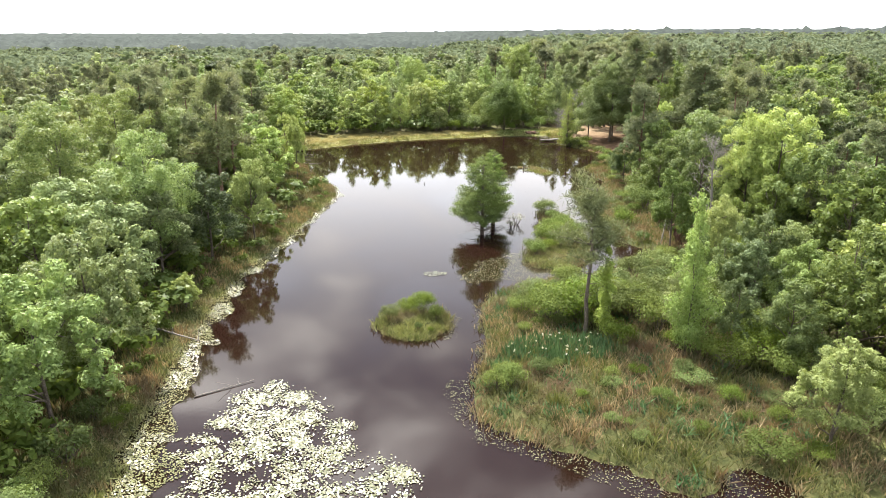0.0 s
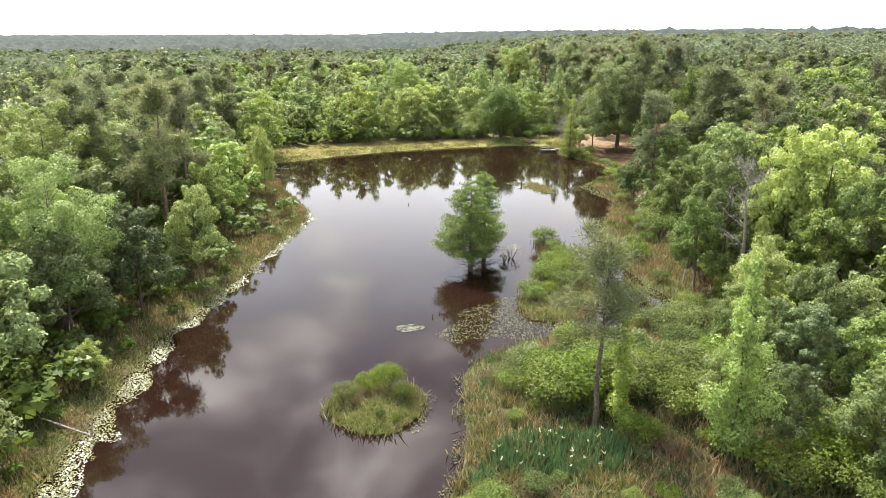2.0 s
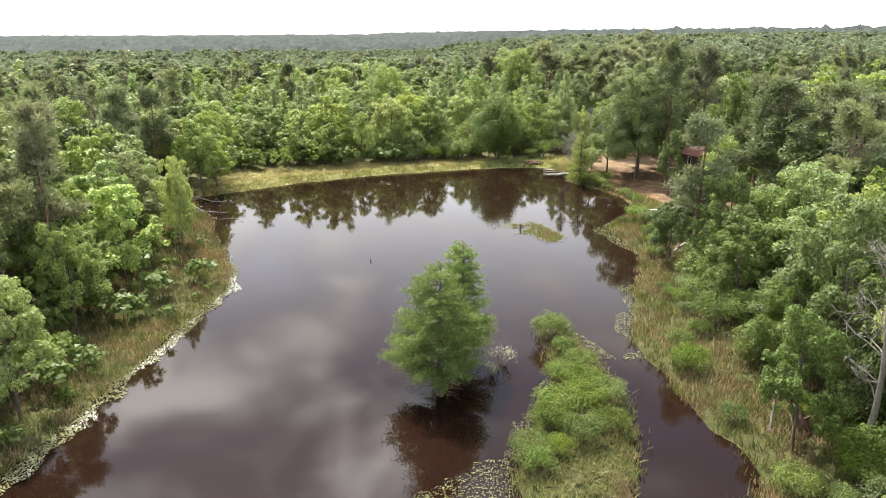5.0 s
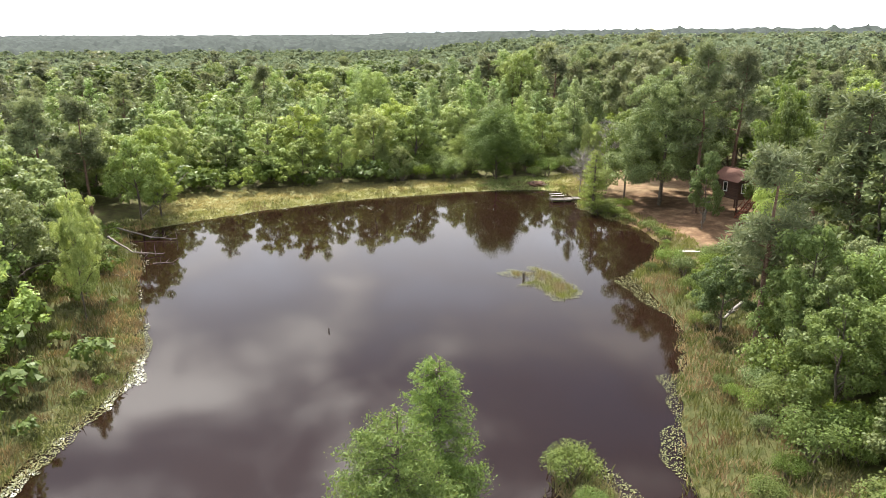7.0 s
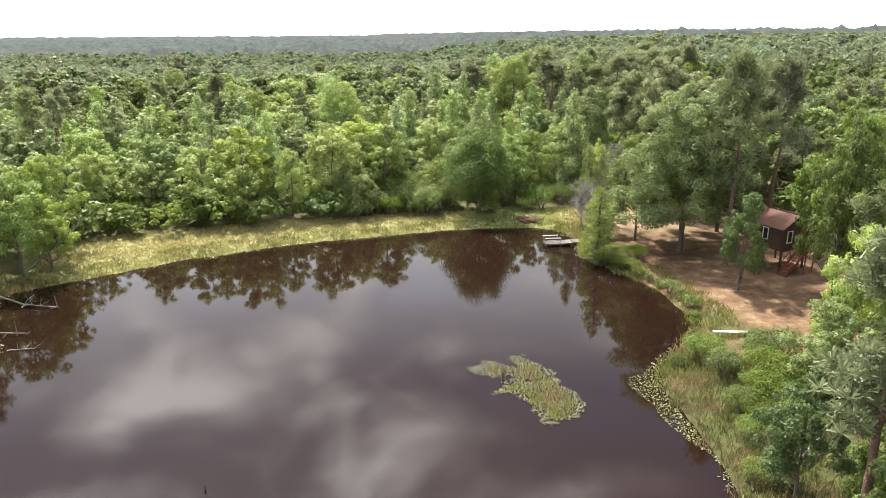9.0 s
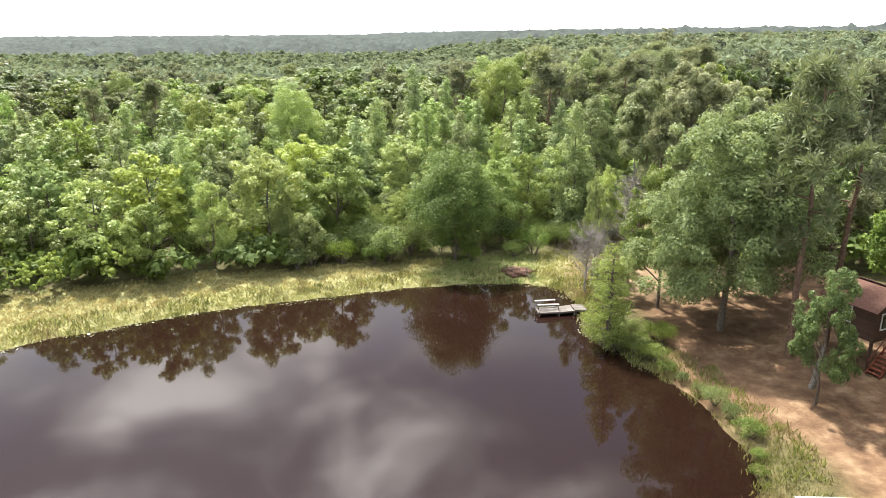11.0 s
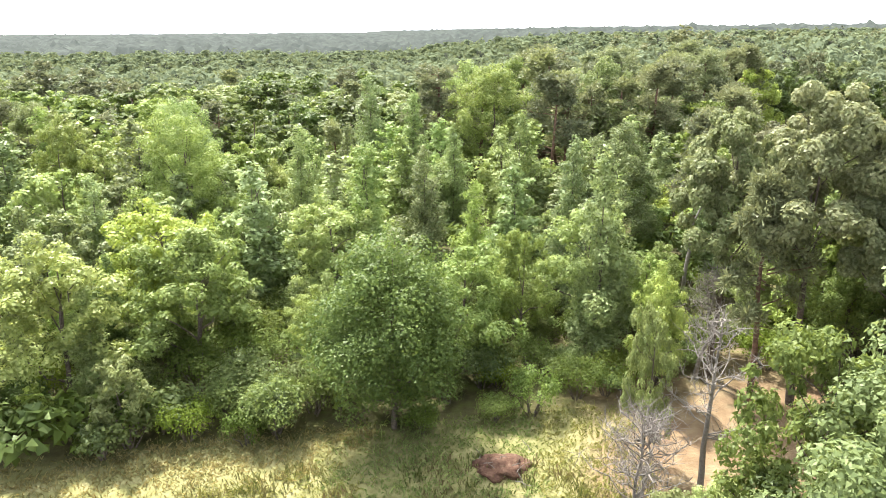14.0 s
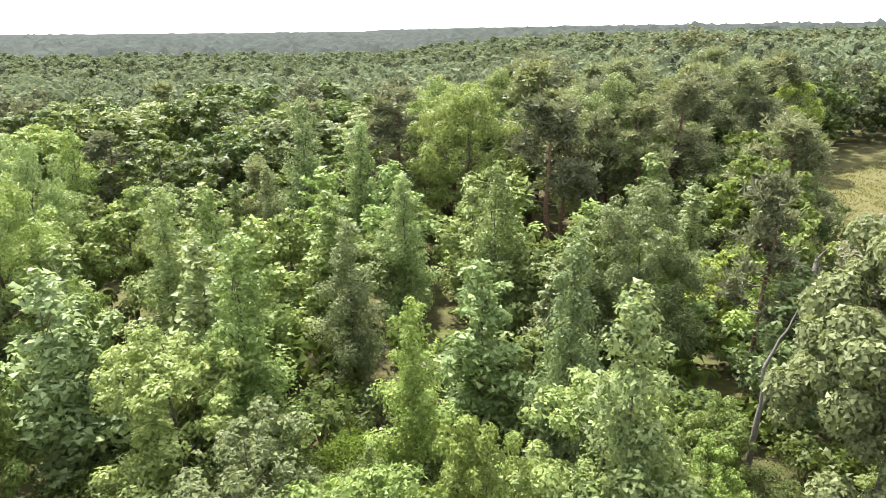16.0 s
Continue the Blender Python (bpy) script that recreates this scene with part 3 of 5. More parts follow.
earth = smooth(1.5, -2.0, C) * (1 - 0.85 * grassy * smooth(6, 3, D)) * np.where(GY.ravel() > 186, 0.1, 1.0)
field = smooth(1.5, -1.5, C) * smooth(184, 190, GY.ravel())
hay = smooth(2.2, 0.6, GY.ravel() - dam_back(GX.ravel())) * smooth(-16, -13, GY.ravel() - dam_back(GX.ravel())) * smooth(30, 27, GX.ravel()) * smooth(-34, -31, GX.ravel()) * smooth(140, 143, GY.ravel())
sand = np.clip(smooth(25, 27.5, GX.ravel()) * smooth(44, 39, GX.ravel()) * smooth(159, 163, GY.ravel()) * smooth(186, 181, GY.ravel()) * smooth(0.8, 2.2, D), 0, 1) * (0.58 + 0.2 * wave(GX.ravel(), GY.ravel(), 0.5, 2))
for key, val in (("sward", sward), ("earth", earth), ("hay", np.clip(hay + 0.45 * field, 0, 1)), ("sand", np.clip(sand, 0, 1))):
    gm.attributes.new(key, "FLOAT", "POINT").data.foreach_set("value", val.astype(np.float32))
tagged(new("ground", gm), "grassy banks, leaf litter and bare red-brown earth round a pond", "ground", kind="structure")

wv = [(-60, -40, 0), (60, -40, 0), (60, 190, 0), (-60, 190, 0)]
tagged(new("water", mesh_of("water", np.array(wv, float), np.array([[0, 1, 2, 3]]), WATER)), "still brown pond water mirroring trees and clouds", "pond", kind="structure")

# ---------------------------------------------------------------- kinds of trees, in near and far detail
NEAR, FAR, HEIGHT, USED = {}, {}, {}, {}


def kind(key, maker, bark, leaf, name, label, category, base_h, levels, variants=3):
    """Keeps shapes for a kind: fine and plainer ones as things to copy, two coarser ones as arrays to join."""
    word = "foliage" if category == "shrub" else "crown"
    for lod in (0, 1):
        NEAR[key, lod] = [tree_thing(name, *maker(100 + 17 * v + 7 * len(HEIGHT) + 3 * lod, **levels[lod]), bark, leaf, label, category, crown_name=word) for v in range(variants)]
    FAR[key] = [[maker(500 + 13 * v + len(HEIGHT) * 5, **levels[lod])[1] for v in range(4)] for lod in (1, 2, 3)], leaf
    HEIGHT[key] = base_h


def detail(*rows):
    return [dict(count=c, size=s, lobes=n) for c, s, n in rows]


FULL = detail((13500, 0.112, 112), (4600, 0.185, 84), (1800, 0.25, 52), (400, 0.46, 26))
BIG = detail((38000, 0.100, 170), (11000, 0.175, 120), (2200, 0.34, 60), (600, 0.54, 32))
for row in BIG:
    row.update(h=17.0, r=6.2)
kind("oak", broadleaf, BARK, OAK, "oak_tree", "broad-crowned green oak in full spring leaf", "tree", 11.0, FULL)
kind("tall_oak", broadleaf, BARK, OAK, "oak_tree", "tall broad-crowned oak in full spring leaf", "tree", 17.0, BIG)
HIGH = [dict(row, low=0.48, r=4.4, lobes=int(0.62 * row["lobes"]), size=1.12 * row["size"]) for row in BIG]
kind("high_oak", broadleaf, BARK, PALE_OAK, "oak_tree", "tall oak with a pale buff-green crown on a bare trunk", "tree", 17.0, HIGH)
kind("maple", broadleaf, BARK, MAPLE, "maple_tree", "rounded deep-green maple in full leaf", "tree", 11.0, FULL)
kind("broad_gum", broadleaf, BARK, GUM, "tulip_tree", "tall spreading pale-green tulip tree", "tree", 17.0, BIG)
kind("gum", upright, BARK, GUM, "sweetgum_tree", "tall narrow light-green sweetgum tree", "tree", 15.0, FULL)
kind("lime", broadleaf, BARK, LIME, "young_tree", "young yellow-green broadleaf tree", "tree", 11.0, FULL)
kind("dark", broadleaf, BARK, DARK, "water_oak_tree", "dense dark-green broadleaf tree", "tree", 11.0, FULL)
kind("pine", pine, PINE_BARK, NEEDLE, "pine_tree", "tall loblolly pine with a bare brown trunk", "tree", 15.0,
     [dict(tufts=420, needles=22, wide=0.02), dict(tufts=260, needles=16, wide=0.034), dict(tufts=120, needles=10, wide=0.07), dict(tufts=60, needles=8, wide=0.12)])
BUSHY = detail((3200, 0.056, 30), (900, 0.10, 22), (170, 0.22, 12), (70, 0.36, 8))
kind("shrub", shrub, BARK, SHRUB, "shrub", "leafy green shrub on the bank", "shrub", 2.4, BUSHY)
kind("thicket", shrub, BARK, MAPLE, "thicket_shrub", "vine-covered dark green shrub", "shrub", 2.4, BUSHY)


GROUPS = {"high_oak": "oaks in the woods", "maple": "maples in the woods", "broad_gum": "tulip trees in the woods", "oak": "oaks in the woods", "tall_oak": "oaks in the woods", "gum": "sweetgums in the woods", "lime": "young trees in the woods", "dark": "dark trees in the woods",
          "pine": "pines in the woods", "shrub": "shrubs on the banks", "thicket": "shrubs in the undergrowth"}


def plant(key, x, y, h, wide=1.0, turn=None, label="", group="", variant=None, z=None, tilt=0.0, lod=0):
    """Stands one tree or shrub of a kind, h metres high, at its place."""
    key = "tall_oak" if key == "oak" and h > 13.2 else key
    obs = NEAR[key, lod]
    v = rng.integers(len(obs)) if variant is None else variant
    turn = rng.uniform(0, 6.28) if turn is None else turn
    s = h / HEIGHT[key]
    z = ground_z(x, y) if z is None else z
    m = put(x, y, z, turn, s * wide, s, tilt)
    ob = obs[v]
    if (key, lod, v) in USED:
        ob = copy_thing(obs[v], Matrix())
    USED[key, lod, v] = True
    ob.matrix_basis = m
    return tagged(ob, label, "", group or GROUPS[key])


# ---------------------------------------------------------------- single trees that stand out
CYP = tree_thing("cypress_tree", *feathery(11, 9.9, 3.2, 50000, 0.072, 0.15), BARK, FEATHER, "bright green bald cypress standing in the pond")
CYP.matrix_basis = put(4.7, 82.6, 0)
CYP2 = tree_thing("cypress_tree", *feathery(12, 9.8, 2.4, 28000, 0.072, 0.15), BARK, FEATHER, "smaller bright green cypress behind a larger one in the pond")
CYP2.matrix_basis = put(6.3, 87.4, 0)
SHORE_CYP = tree_thing("cypress_tree", *feathery(13, 9.0, 1.8, 7500, 0.10, 0.06), BARK, YOUNG, "slender airy light-green cypress on the shore by the jetty")
SHORE_CYP.matrix_basis = put(26.3, 151.6, ground_z(26.3, 151.6))
for x, y, h in [(9.2, 87.0, 1.7), (8.4, 85.6, 1.0), (13.3, 91.9, 1.3)]:
    grey = tree_thing("grey_shrub", *shrub(int(x * 10), h, 0.75 * h, 420, 0.045, 16), DEAD_BARK, GREY_LEAF, "pale grey-leaved shrub standing in the water", "shrub", "", "foliage")
    grey.matrix_basis = put(x, y, 0.0)
BIG_DARK = tree_thing("water_oak_tree", *dome(21, 12.8, 5.5, 52000, 0.085, 170), BARK, DARK, "large dense dark-green tree behind the grassy dam")
BIG_DARK.matrix_basis = put(14.6, 172.6, ground_z(14.6, 172.6))
PLACED = [(14.6, 172.6, 5.5), (26.3, 151.6, 2)]


def stand(key, x, y, h, wide=1.0, label="", room=2.6, **more):
    PLACED.append((x, y, room))
    return plant(key, x, y, h, wide, label=label, **more)


MARSH_PINE = tree_thing("pine_tree", *pine(77, 12.2, 3.2, 330, 26, 0.45, 0.011), BARK, NEEDLE, "slender open pine rising from marsh shrubs")
MARSH_PINE.matrix_basis = put(11.1, 51.6, ground_z(11.1, 51.6))
PLACED.append((11.1, 51.6, 1.5))
BIG_GUM = tree_thing("sweetgum_tree", *broadleaf(22, 19.0, 7.4, 96000, 0.100, 260, 0.10), BARK, MAPLE, "large spreading sweetgum with grey trunks in the clearing")
BIG_GUM.matrix_basis = put(35.7, 153.4, ground_z(35.7, 153.4))
BIG_GUM2 = tree_thing("sweetgum_tree", *broadleaf(23, 17.5, 5.2, 34000, 0.10, 140, 0.2), BARK, MAPLE, "tall sweetgum behind a larger one in the clearing")
BIG_GUM2.matrix_basis = put(42.5, 161.0, ground_z(42.5, 161.0))
PLACED += [(35.7, 153.4, 5), (42.5, 161, 4), (38.0, 112.5, 4.5), (34.5, 116.5, 3.5)]
stand("pine", 38.9, 148.4, 20.6, 0.95, "very tall pine beside a small cabin", 3)
stand("pine", 46.5, 157.0, 20.0, 1.0, "", 3)
stand("oak", 37.8, 160.0, 12.0, 0.9, "", 3)
stand("maple", 32.2, 158.8, 13.6, 0.72, "", 2.5)
stand("lime", 27.9, 160.6, 4.6, 1.0, "low yellow-green bush at the water's edge", 1.5)
stand("lime", 30.2, 161.6, 4.4, 1.05, "low yellow-green bush at the water's edge", 1.5)
stand("lime", 30.9, 175.4, 9.0, 0.6, "", 2)
stand("pine", 36.3, 173.6, 15.0, 1.0, "pine with a stout brown trunk on sandy ground", 3)
# trees by kind, with place, height of the top above the water and breadth
TREES = {
    "lime": [(-0.3, 187.8, 10.6, .75), (-0.4, 209.5, 10.4, .8), (23.1, 182.4, 10.8, .7), (-10.1, 169.7, 10.2, .7), (-34.8, 168.7, 10.4, .95), (-33.6, 155.2, 12.2, .8), (-30.9, 148.8, 8.6, .85), (-29.5, 126.7, 6.8, .9),
             (-25.9, 118.4, 10.8, .6), (-23.4, 113.1, 10.6, .5), (-21.4, 207, 8.6, .9), (-25.6, 213.5, 15.0, .7), (-22.2, 57.6, 3.6, 1.2), (34.3, 72.4, 16.8, .8), (31.8, 73.8, 15.6, .65),
             (17.7, 49.7, 7.0, .75), (22.3, 36, 7.6, .9), (28.5, 168.6, 10.6, .42), (37.4, 122.8, 12.6, .62), (25.3, 63, 9.2, .8), (-0.1, 198, 10.6, .7), (73.9, 267.5, 17.5, .9)],
    "oak": [(-32.5, 146.4, 11.8, .9), (-15.8, 167, 8.6, 1.05), (-16.8, 182.8, 8.2, 1.0), (-30.3, 115, 12.4, .95), (-24.9, 92.5, 10.4, .75), (-21.7, 79.1, 10.7, .72), (-34.7, 94.5, 14.6, 1.0), (-28.4, 66.5, 15.4, .95), (-26.6, 64, 10.6, .9),
            (-28.8, 55, 13.8, 1.05), (-23.0, 37.2, 11.8, .9), (-23.2, 43.8, 12.4, .85), (-35.6, 65.2, 17.3, 1.0), (-40.8, 89.3, 17.2, 1.0), (-34.4, 128.2, 9.8, 1.0), (-48, 165.8, 12.4, 1.0), (-43.7, 158.5, 13, .9), (-49.8, 118.9, 19.8, 1.0),
            (23.4, 228, 20.4, .95), (27.2, 246, 19.8, 1.0), (37.5, 231, 20.2, 1.0), (19.9, 242.6, 19.4, 1.0), (34.1, 202.1, 15.2, 1.0), (29.3, 58, 8.8, .9), (27.1, 50.5, 9.0, .9),
            (48, 266.6, 18.8, 1.1)],
    "high_oak": [(35.4, 178.2, 20.0, .8), (39.2, 174.4, 21.2, .9), (43.4, 171.2, 17.8, .9), (46, 180, 19, 1.1), (44, 190, 17, 1.1)],
    "maple": [(29.7, 95.8, 9.6, .9), (31.4, 100, 9.2, 1.05), (29.4, 80, 14.9, .78), (28.2, 83.5, 9.6, .8), (31.5, 104, 12.0, .8), (43.5, 136.6, 17.6, .52), (45.2, 139.2, 19.0, .6), (26.8, 56.6, 9.6, .9), (23.8, 44.8, 7.7, .9), (36, 88, 13, .9), (38, 80, 14.5, .9), (36, 66, 14, .9)],
    "dark": [(25.0, 75.2, 9.8, .72), (28.4, 110.4, 8.3, .85), (37.4, 141.3, 10.4, .62), (-23.9, 70.5, 10.6, .9), (-28.0, 73.5, 11.0, .9)],
    "gum": [(8, 226.6, 18.8, 1.0), (13.5, 225.5, 16.8, 1.0), (5.9, 219.7, 13.4, 1.0), (27.7, 189.2, 16.2, .85), (28.2, 180.8, 16.6, .95), (25.2, 205.3, 16.3, 1.0), (18.4, 210, 14.4, 1.0), (11.3, 192.3, 15.2, 1.15), (3.8, 201.8, 15.4, 1.15), (-15.6, 228.6, 15.8, 1.1),
            (-33.7, 206, 14.4, 1.2), (-32.4, 222.6, 15.2, 1.2), (-24.7, 222.7, 12.6, 1.2), (-51.9, 207.6, 16, 1.2), (17.6, 47.4, 13.4, .72), (15.5, 200.5, 13.6, 1.1), (-13.5, 196, 12, 1.1), (20, 190, 12.5, 1.0)],
    "broad_gum": [(-7.4, 202, 16.6, .98), (-10.6, 212, 17.0, .8), (-38, 229.7, 16, .8), (-55.8, 256.5, 16.4, .9)],
    "pine": [(-28.9, 98.2, 17.4, 1.0), (-27.9, 87.9, 18.6, 1.05), (-33.2, 215.8, 16.6, 1.2), (42.6, 119.2, 18.0, 1.6), (29.7, 107, 16.0, 1.1), (41.9, 103.4, 17.4, 1.1), (45.0, 130.5, 18.0, 1.1), (-37, 104, 17, 1.1), (-41, 98, 17.5, 1.1), (-44, 108, 18, 1.1),
             (-35.5, 109.5, 16.5, 1.0), (-46, 128, 17.5, 1.1), (-40, 138, 16.5, 1.1), (-38.5, 146, 16, 1.0), (46, 110, 17.5, 1.2), (49, 118, 18, 1.2)],
}
for key, rows in TREES.items():
    for x, y, top, w in rows:
        stand(key, x, y, top - ground_z(x, y), w, room=2.6 if top > 9 else 1.9)
# a bare stem wrapped in vines, and tall bushes on the marsh
VINE = tree_thing("vine_covered_snag", *upright(51, 7.2, 1.0, 5200, 0.075, 40, 0.0), DEAD_BARK, LIME, "dead stem wrapped in fresh green vines", "tree")
VINE.matrix_basis = put(12.6, 51.5, ground_z(12.6, 51.5))
for key, x, y, h, w in [("maple", 20.8, 47.2, 6.0, .8), ("maple", 22.3, 59.1, 6.5, .8), ("dark", 24.5, 53, 7.4, 1.0), ("maple", 23.4, 56, 6.4, .9)]:
    stand(key, x, y, h, w, room=1.6)
for x, y, h in [(9.4, 54.4, 3.6), (11.2, 54.6, 3.9), (13.2, 54.4, 3.8), (9.0, 56.2, 3.0), (15.4, 53.6, 3.4), (16.8, 51.4, 3.0), (13.2, 49.4, 2.0), (19.8, 45.2, 2.9), (22.4, 46.0, 3.2), (24.4, 48, 3.4), (21.8, 50.5, 3.6), (18.6, 52.6, 3.2), (20.4, 54.6, 3.6), (17.4, 56.6, 3.4), (23, 43.5, 2.6), (25.5, 45, 3.0)]:
    plant("shrub", x, y, h, 1.0, label="tall leafy bush at the edge of the marsh")

for x, y, h in [(33.8, 128.6, 2.0), (33.2, 126.2, 2.4), (32.5, 123.6, 2.6), (31.0, 120.2, 2.6), (34.8, 126.8, 2.8), (31.8, 117.2, 2.2), (29.8, 118.6, 1.6), (33.8, 121.4, 3.0)]:
    stand("shrub", x, y, h, 1.1, "bright green leafy bush on the shore near the bench", 1.0)
for x, y, h, w in [(43.5, 181, 12, .9), (46, 184, 16, .9), (45.5, 188, 15.5, .95), (44, 178, 14, .9), (47, 176, 13, .8)]:
    stand("oak", x, y, h, w, room=3.5)
stand("pine", 50.5, 219, 15.0, 1.6, "dark bushy pine at the edge of a field", 3)
stand("dark", 56.5, 226, 10.0, 1.0, "", 3)
for x, y, h in [(46, 234, 17), (51, 241, 17), (57, 247, 18), (64, 257, 18), (43, 246, 18), (39, 238, 17), (52, 252, 18), (72, 270, 18), (60, 266, 19), (47, 258, 18)]:
    stand("pine", x, y, h, 1.5, "broad dark pine at the far side of the field", 2.5)
stand("oak", 50.5, 191.0, 13.5, 1.0, "", 3)
stand("oak", 58, 203, 10, 0.9, "", 3)
stand("oak", 54.5, 214.5, 7.5, 0.7, "small open tree standing in a dry field", 2)
# a dead trunk forked in two, stripped of its bark
gf = np.random.default_rng(88)
FORK = tree_thing("dead_tree", join([tube(bent((0, 0, -0.4), (0.7, 0, 5.2), 6, 0.1, gf), np.linspace(0.3, 0.24, 6), 10), tube(bent((0.7, 0, 5.0), (0.6, 0.3, 7.6), 5, 0.06, gf), np.linspace(0.20, 0.14, 5), 8),
                                     tube(bent((0.6, 0.3, 7.5), (3.0, 0.7, 11.2), 7, 0.06, gf), np.linspace(0.14, 0.05, 7), 8), tube(bent((0.7, 0, 5.1), (2.0, -0.3, 7.8), 5, 0.05, gf), np.linspace(0.2, 0.13, 5), 8)]),
                  None, SILVER, None, "tall pale dead trunk forked in two", group="bare dead trees")
FORK.matrix_basis = put(37.4, 191.0, ground_z(37.4, 191.0), 0, 0.6, 0.85)
PLACED += [(37.4, 191, 2.5), (36.0, 186.5, 2.5)]
# leafless trees
dead_kind = []
for seed, x, y, h, r, lab in ((31, 28.6, 74.2, 12.4, 3.0, "bare silvery dead tree among green crowns"), (32, 26.7, 163.0, 5.9, 2.8, "small leafless grey tree beside the dam"),
                              (33, 30.8, 166.0, 10.3, 3.2, "tall bare grey tree at the clearing's edge"), (34, 27.6, 165.2, 5.0, 2.4, "small leafless grey tree beside the dam"),
                              (35, 34.5, 178.0, 8.0, 2.2, "broken pale dead trunk in the woods")):
    ob = tree_thing("dead_tree", bare(seed, h, r, 26, 20), None, SILVER, None, lab, group="bare dead trees")
    ob.matrix_basis = put(x, y, ground_z(x, y), seed)
    PLACED.append((x, y, 1.5))

# ---------------------------------------------------------------- woods and thickets by zone
PATH_END = np.array([22.0, 158.0])


def off_path(x, y):
    k = np.clip((x * PATH_END[0] + y * PATH_END[1]) / (PATH_END @ PATH_END), 0, 1)
    return math.hypot(x - k * PATH_END[0], y - k * PATH_END[1])


wood_far = {(key, lod): [] for key in HEIGHT for lod in (1, 2, 3)}
g2 = np.random.default_rng(41)


def spots(x0, x1, y0, y1, step, ahead=True):
    """Loosely even places on land, with distance to water, to the clearing, and height."""
    xx, yy = np.meshgrid(np.arange(x0, x1, step), np.arange(y0, y1, step))
    p = np.stack([xx.ravel(), yy.ravel()], 1) + g2.uniform(-0.42, 0.42, (xx.size, 2)) * step
    if ahead:
        p = p[np.abs(p[:, 0] - 8) < 42 + 0.62 * np.maximum(p[:, 1], 0)]
    d = land(p[:, 0], p[:, 1])
    return zip(p, d, opening(p[:, 0], p[:, 1]), relief(p[:, 0], p[:, 1], d))


def far_off(x, y):
    """How far a place stays from the middle of the flown line, ahead counting less than aside."""
    return 1.75 * off_path(x, y) if y < 172 else math.hypot(x - 22, y - 150)


def grow(key, x, y, z, h, wide):
    far = far_off(x, y)
    if off_path(x, y) < 9:
        h = min(h, 17.0)
    if far < (134 if h > 6 else 47):
        plant(key, x, y, h, wide, z=z, lod=0 if far < 44 else 1)
    elif not (h < 6 and far > 125):
        wood_far[key, 2 if far < 175 else 3].append((x, y, z, h, wide))


def taken(x, y, more=0.0):
    return any((x - a) ** 2 + (y - b) ** 2 < (r + more) ** 2 for a, b, r in PLACED)


def on_dam(x, y):
    return y > 140 and -33 < x < 31 and -14 < y - dam_back(x) < 0.6


def in_marsh(x, y):
    return -2 < x < 24 - (y - 45) * 0.35 and 28 < y < 60


for (x, y), d, c, z in spots(-125, 150, 12, 300, 4.9):
    if d < 3.2 or c < 1.0 or taken(x, y) or in_marsh(x, y) or on_dam(x, y):
        continue
    north = y - dam_back(x) if x < 30 else (y - 176 if x < 45 else -1)
    roll, key, wide = g2.random(), "oak", 1.0
    tall = g2.uniform(0.66, 1.1)
    if north > 0.5:
        if north > 16 and g2.random() < 0.32:
            continue
        if north < 6.5:
            key, h, wide = ("shrub" if roll < 0.45 else "thicket"), g2.uniform(2.0, 3.8), 0.9
            if roll > 0.82:
                key, h, wide = "lime", g2.uniform(4, 6), 0.8
        elif north < 14 and roll < 0.35:
            key, h, wide = ("oak" if roll < 0.2 else "lime"), g2.uniform(4.5, 7), 0.9
        elif north < 16 and roll < 0.6:
            key, h, wide = ("thicket" if roll < 0.3 else "gum"), (g2.uniform(3, 5) if roll < 0.3 else g2.uniform(6, 9)), 0.85
        else:
            key = "gum" if roll < 0.46 else "oak" if roll < 0.70 else "lime" if roll < 0.85 else "dark" if roll < 0.92 else "pine"
            h = (12.6 if key in ("gum", "pine") else 11.0) * tall * (1.0 if y < 225 else 1.15)
            wide = 1.08 if key != "gum" else 1.4
            if key in ("dark", "pine") and x < 10:
                key = "lime" if roll < 0.9 else "gum"
            if y > 228 + 0.15 * abs(x):
                key = "maple" if roll < 0.34 else "dark" if roll < 0.5 else "oak" if roll < 0.74 else "gum" if roll < 0.82 else "pine"
                wide = 1.5
            if x < -46 and roll > 0.6:
                key = "pine"
            if y > 222 and x > 30 and roll > 0.12:
                key, h = "pine", 16 * tall
    elif x < 0:
        if 86 < y < 124 and d < 7.5:                                          # an open grassy bank
            continue
        if d < 8.5:
            if roll < 0.35 or d < 4.5:
                continue
            key, h = ("oak" if roll < .8 else "gum"), g2.uniform(6, 9)
        else:
            key = "oak" if roll < 0.60 else "lime" if roll < 0.78 else "gum" if roll < 0.84 else "maple" if roll < 0.90 else "pine"
            h = (11.8 if y < 75 else 12.8) * tall
    else:
        if d < 6.0 or (y < 62 and d < 15):
            continue
        elif d < 10:
            key = "maple" if roll < 0.5 else "dark" if roll < 0.75 else "oak"
            h = g2.uniform(4.5, 8)
        else:
            key = "maple" if roll < 0.40 else "oak" if roll < 0.58 else "lime" if roll < 0.64 else "dark" if roll < 0.84 else "pine"
            h = (11.6 if y < 90 else 13.2) * tall
    if key == "pine":
        h *= 1.12
    if h > 8 and g2.random() < 0.25:
        key, h, wide = ("thicket" if roll < 0.6 else "shrub"), g2.uniform(2.5, 5.0), 1.0
    grow(key, x, y, z, h, wide)

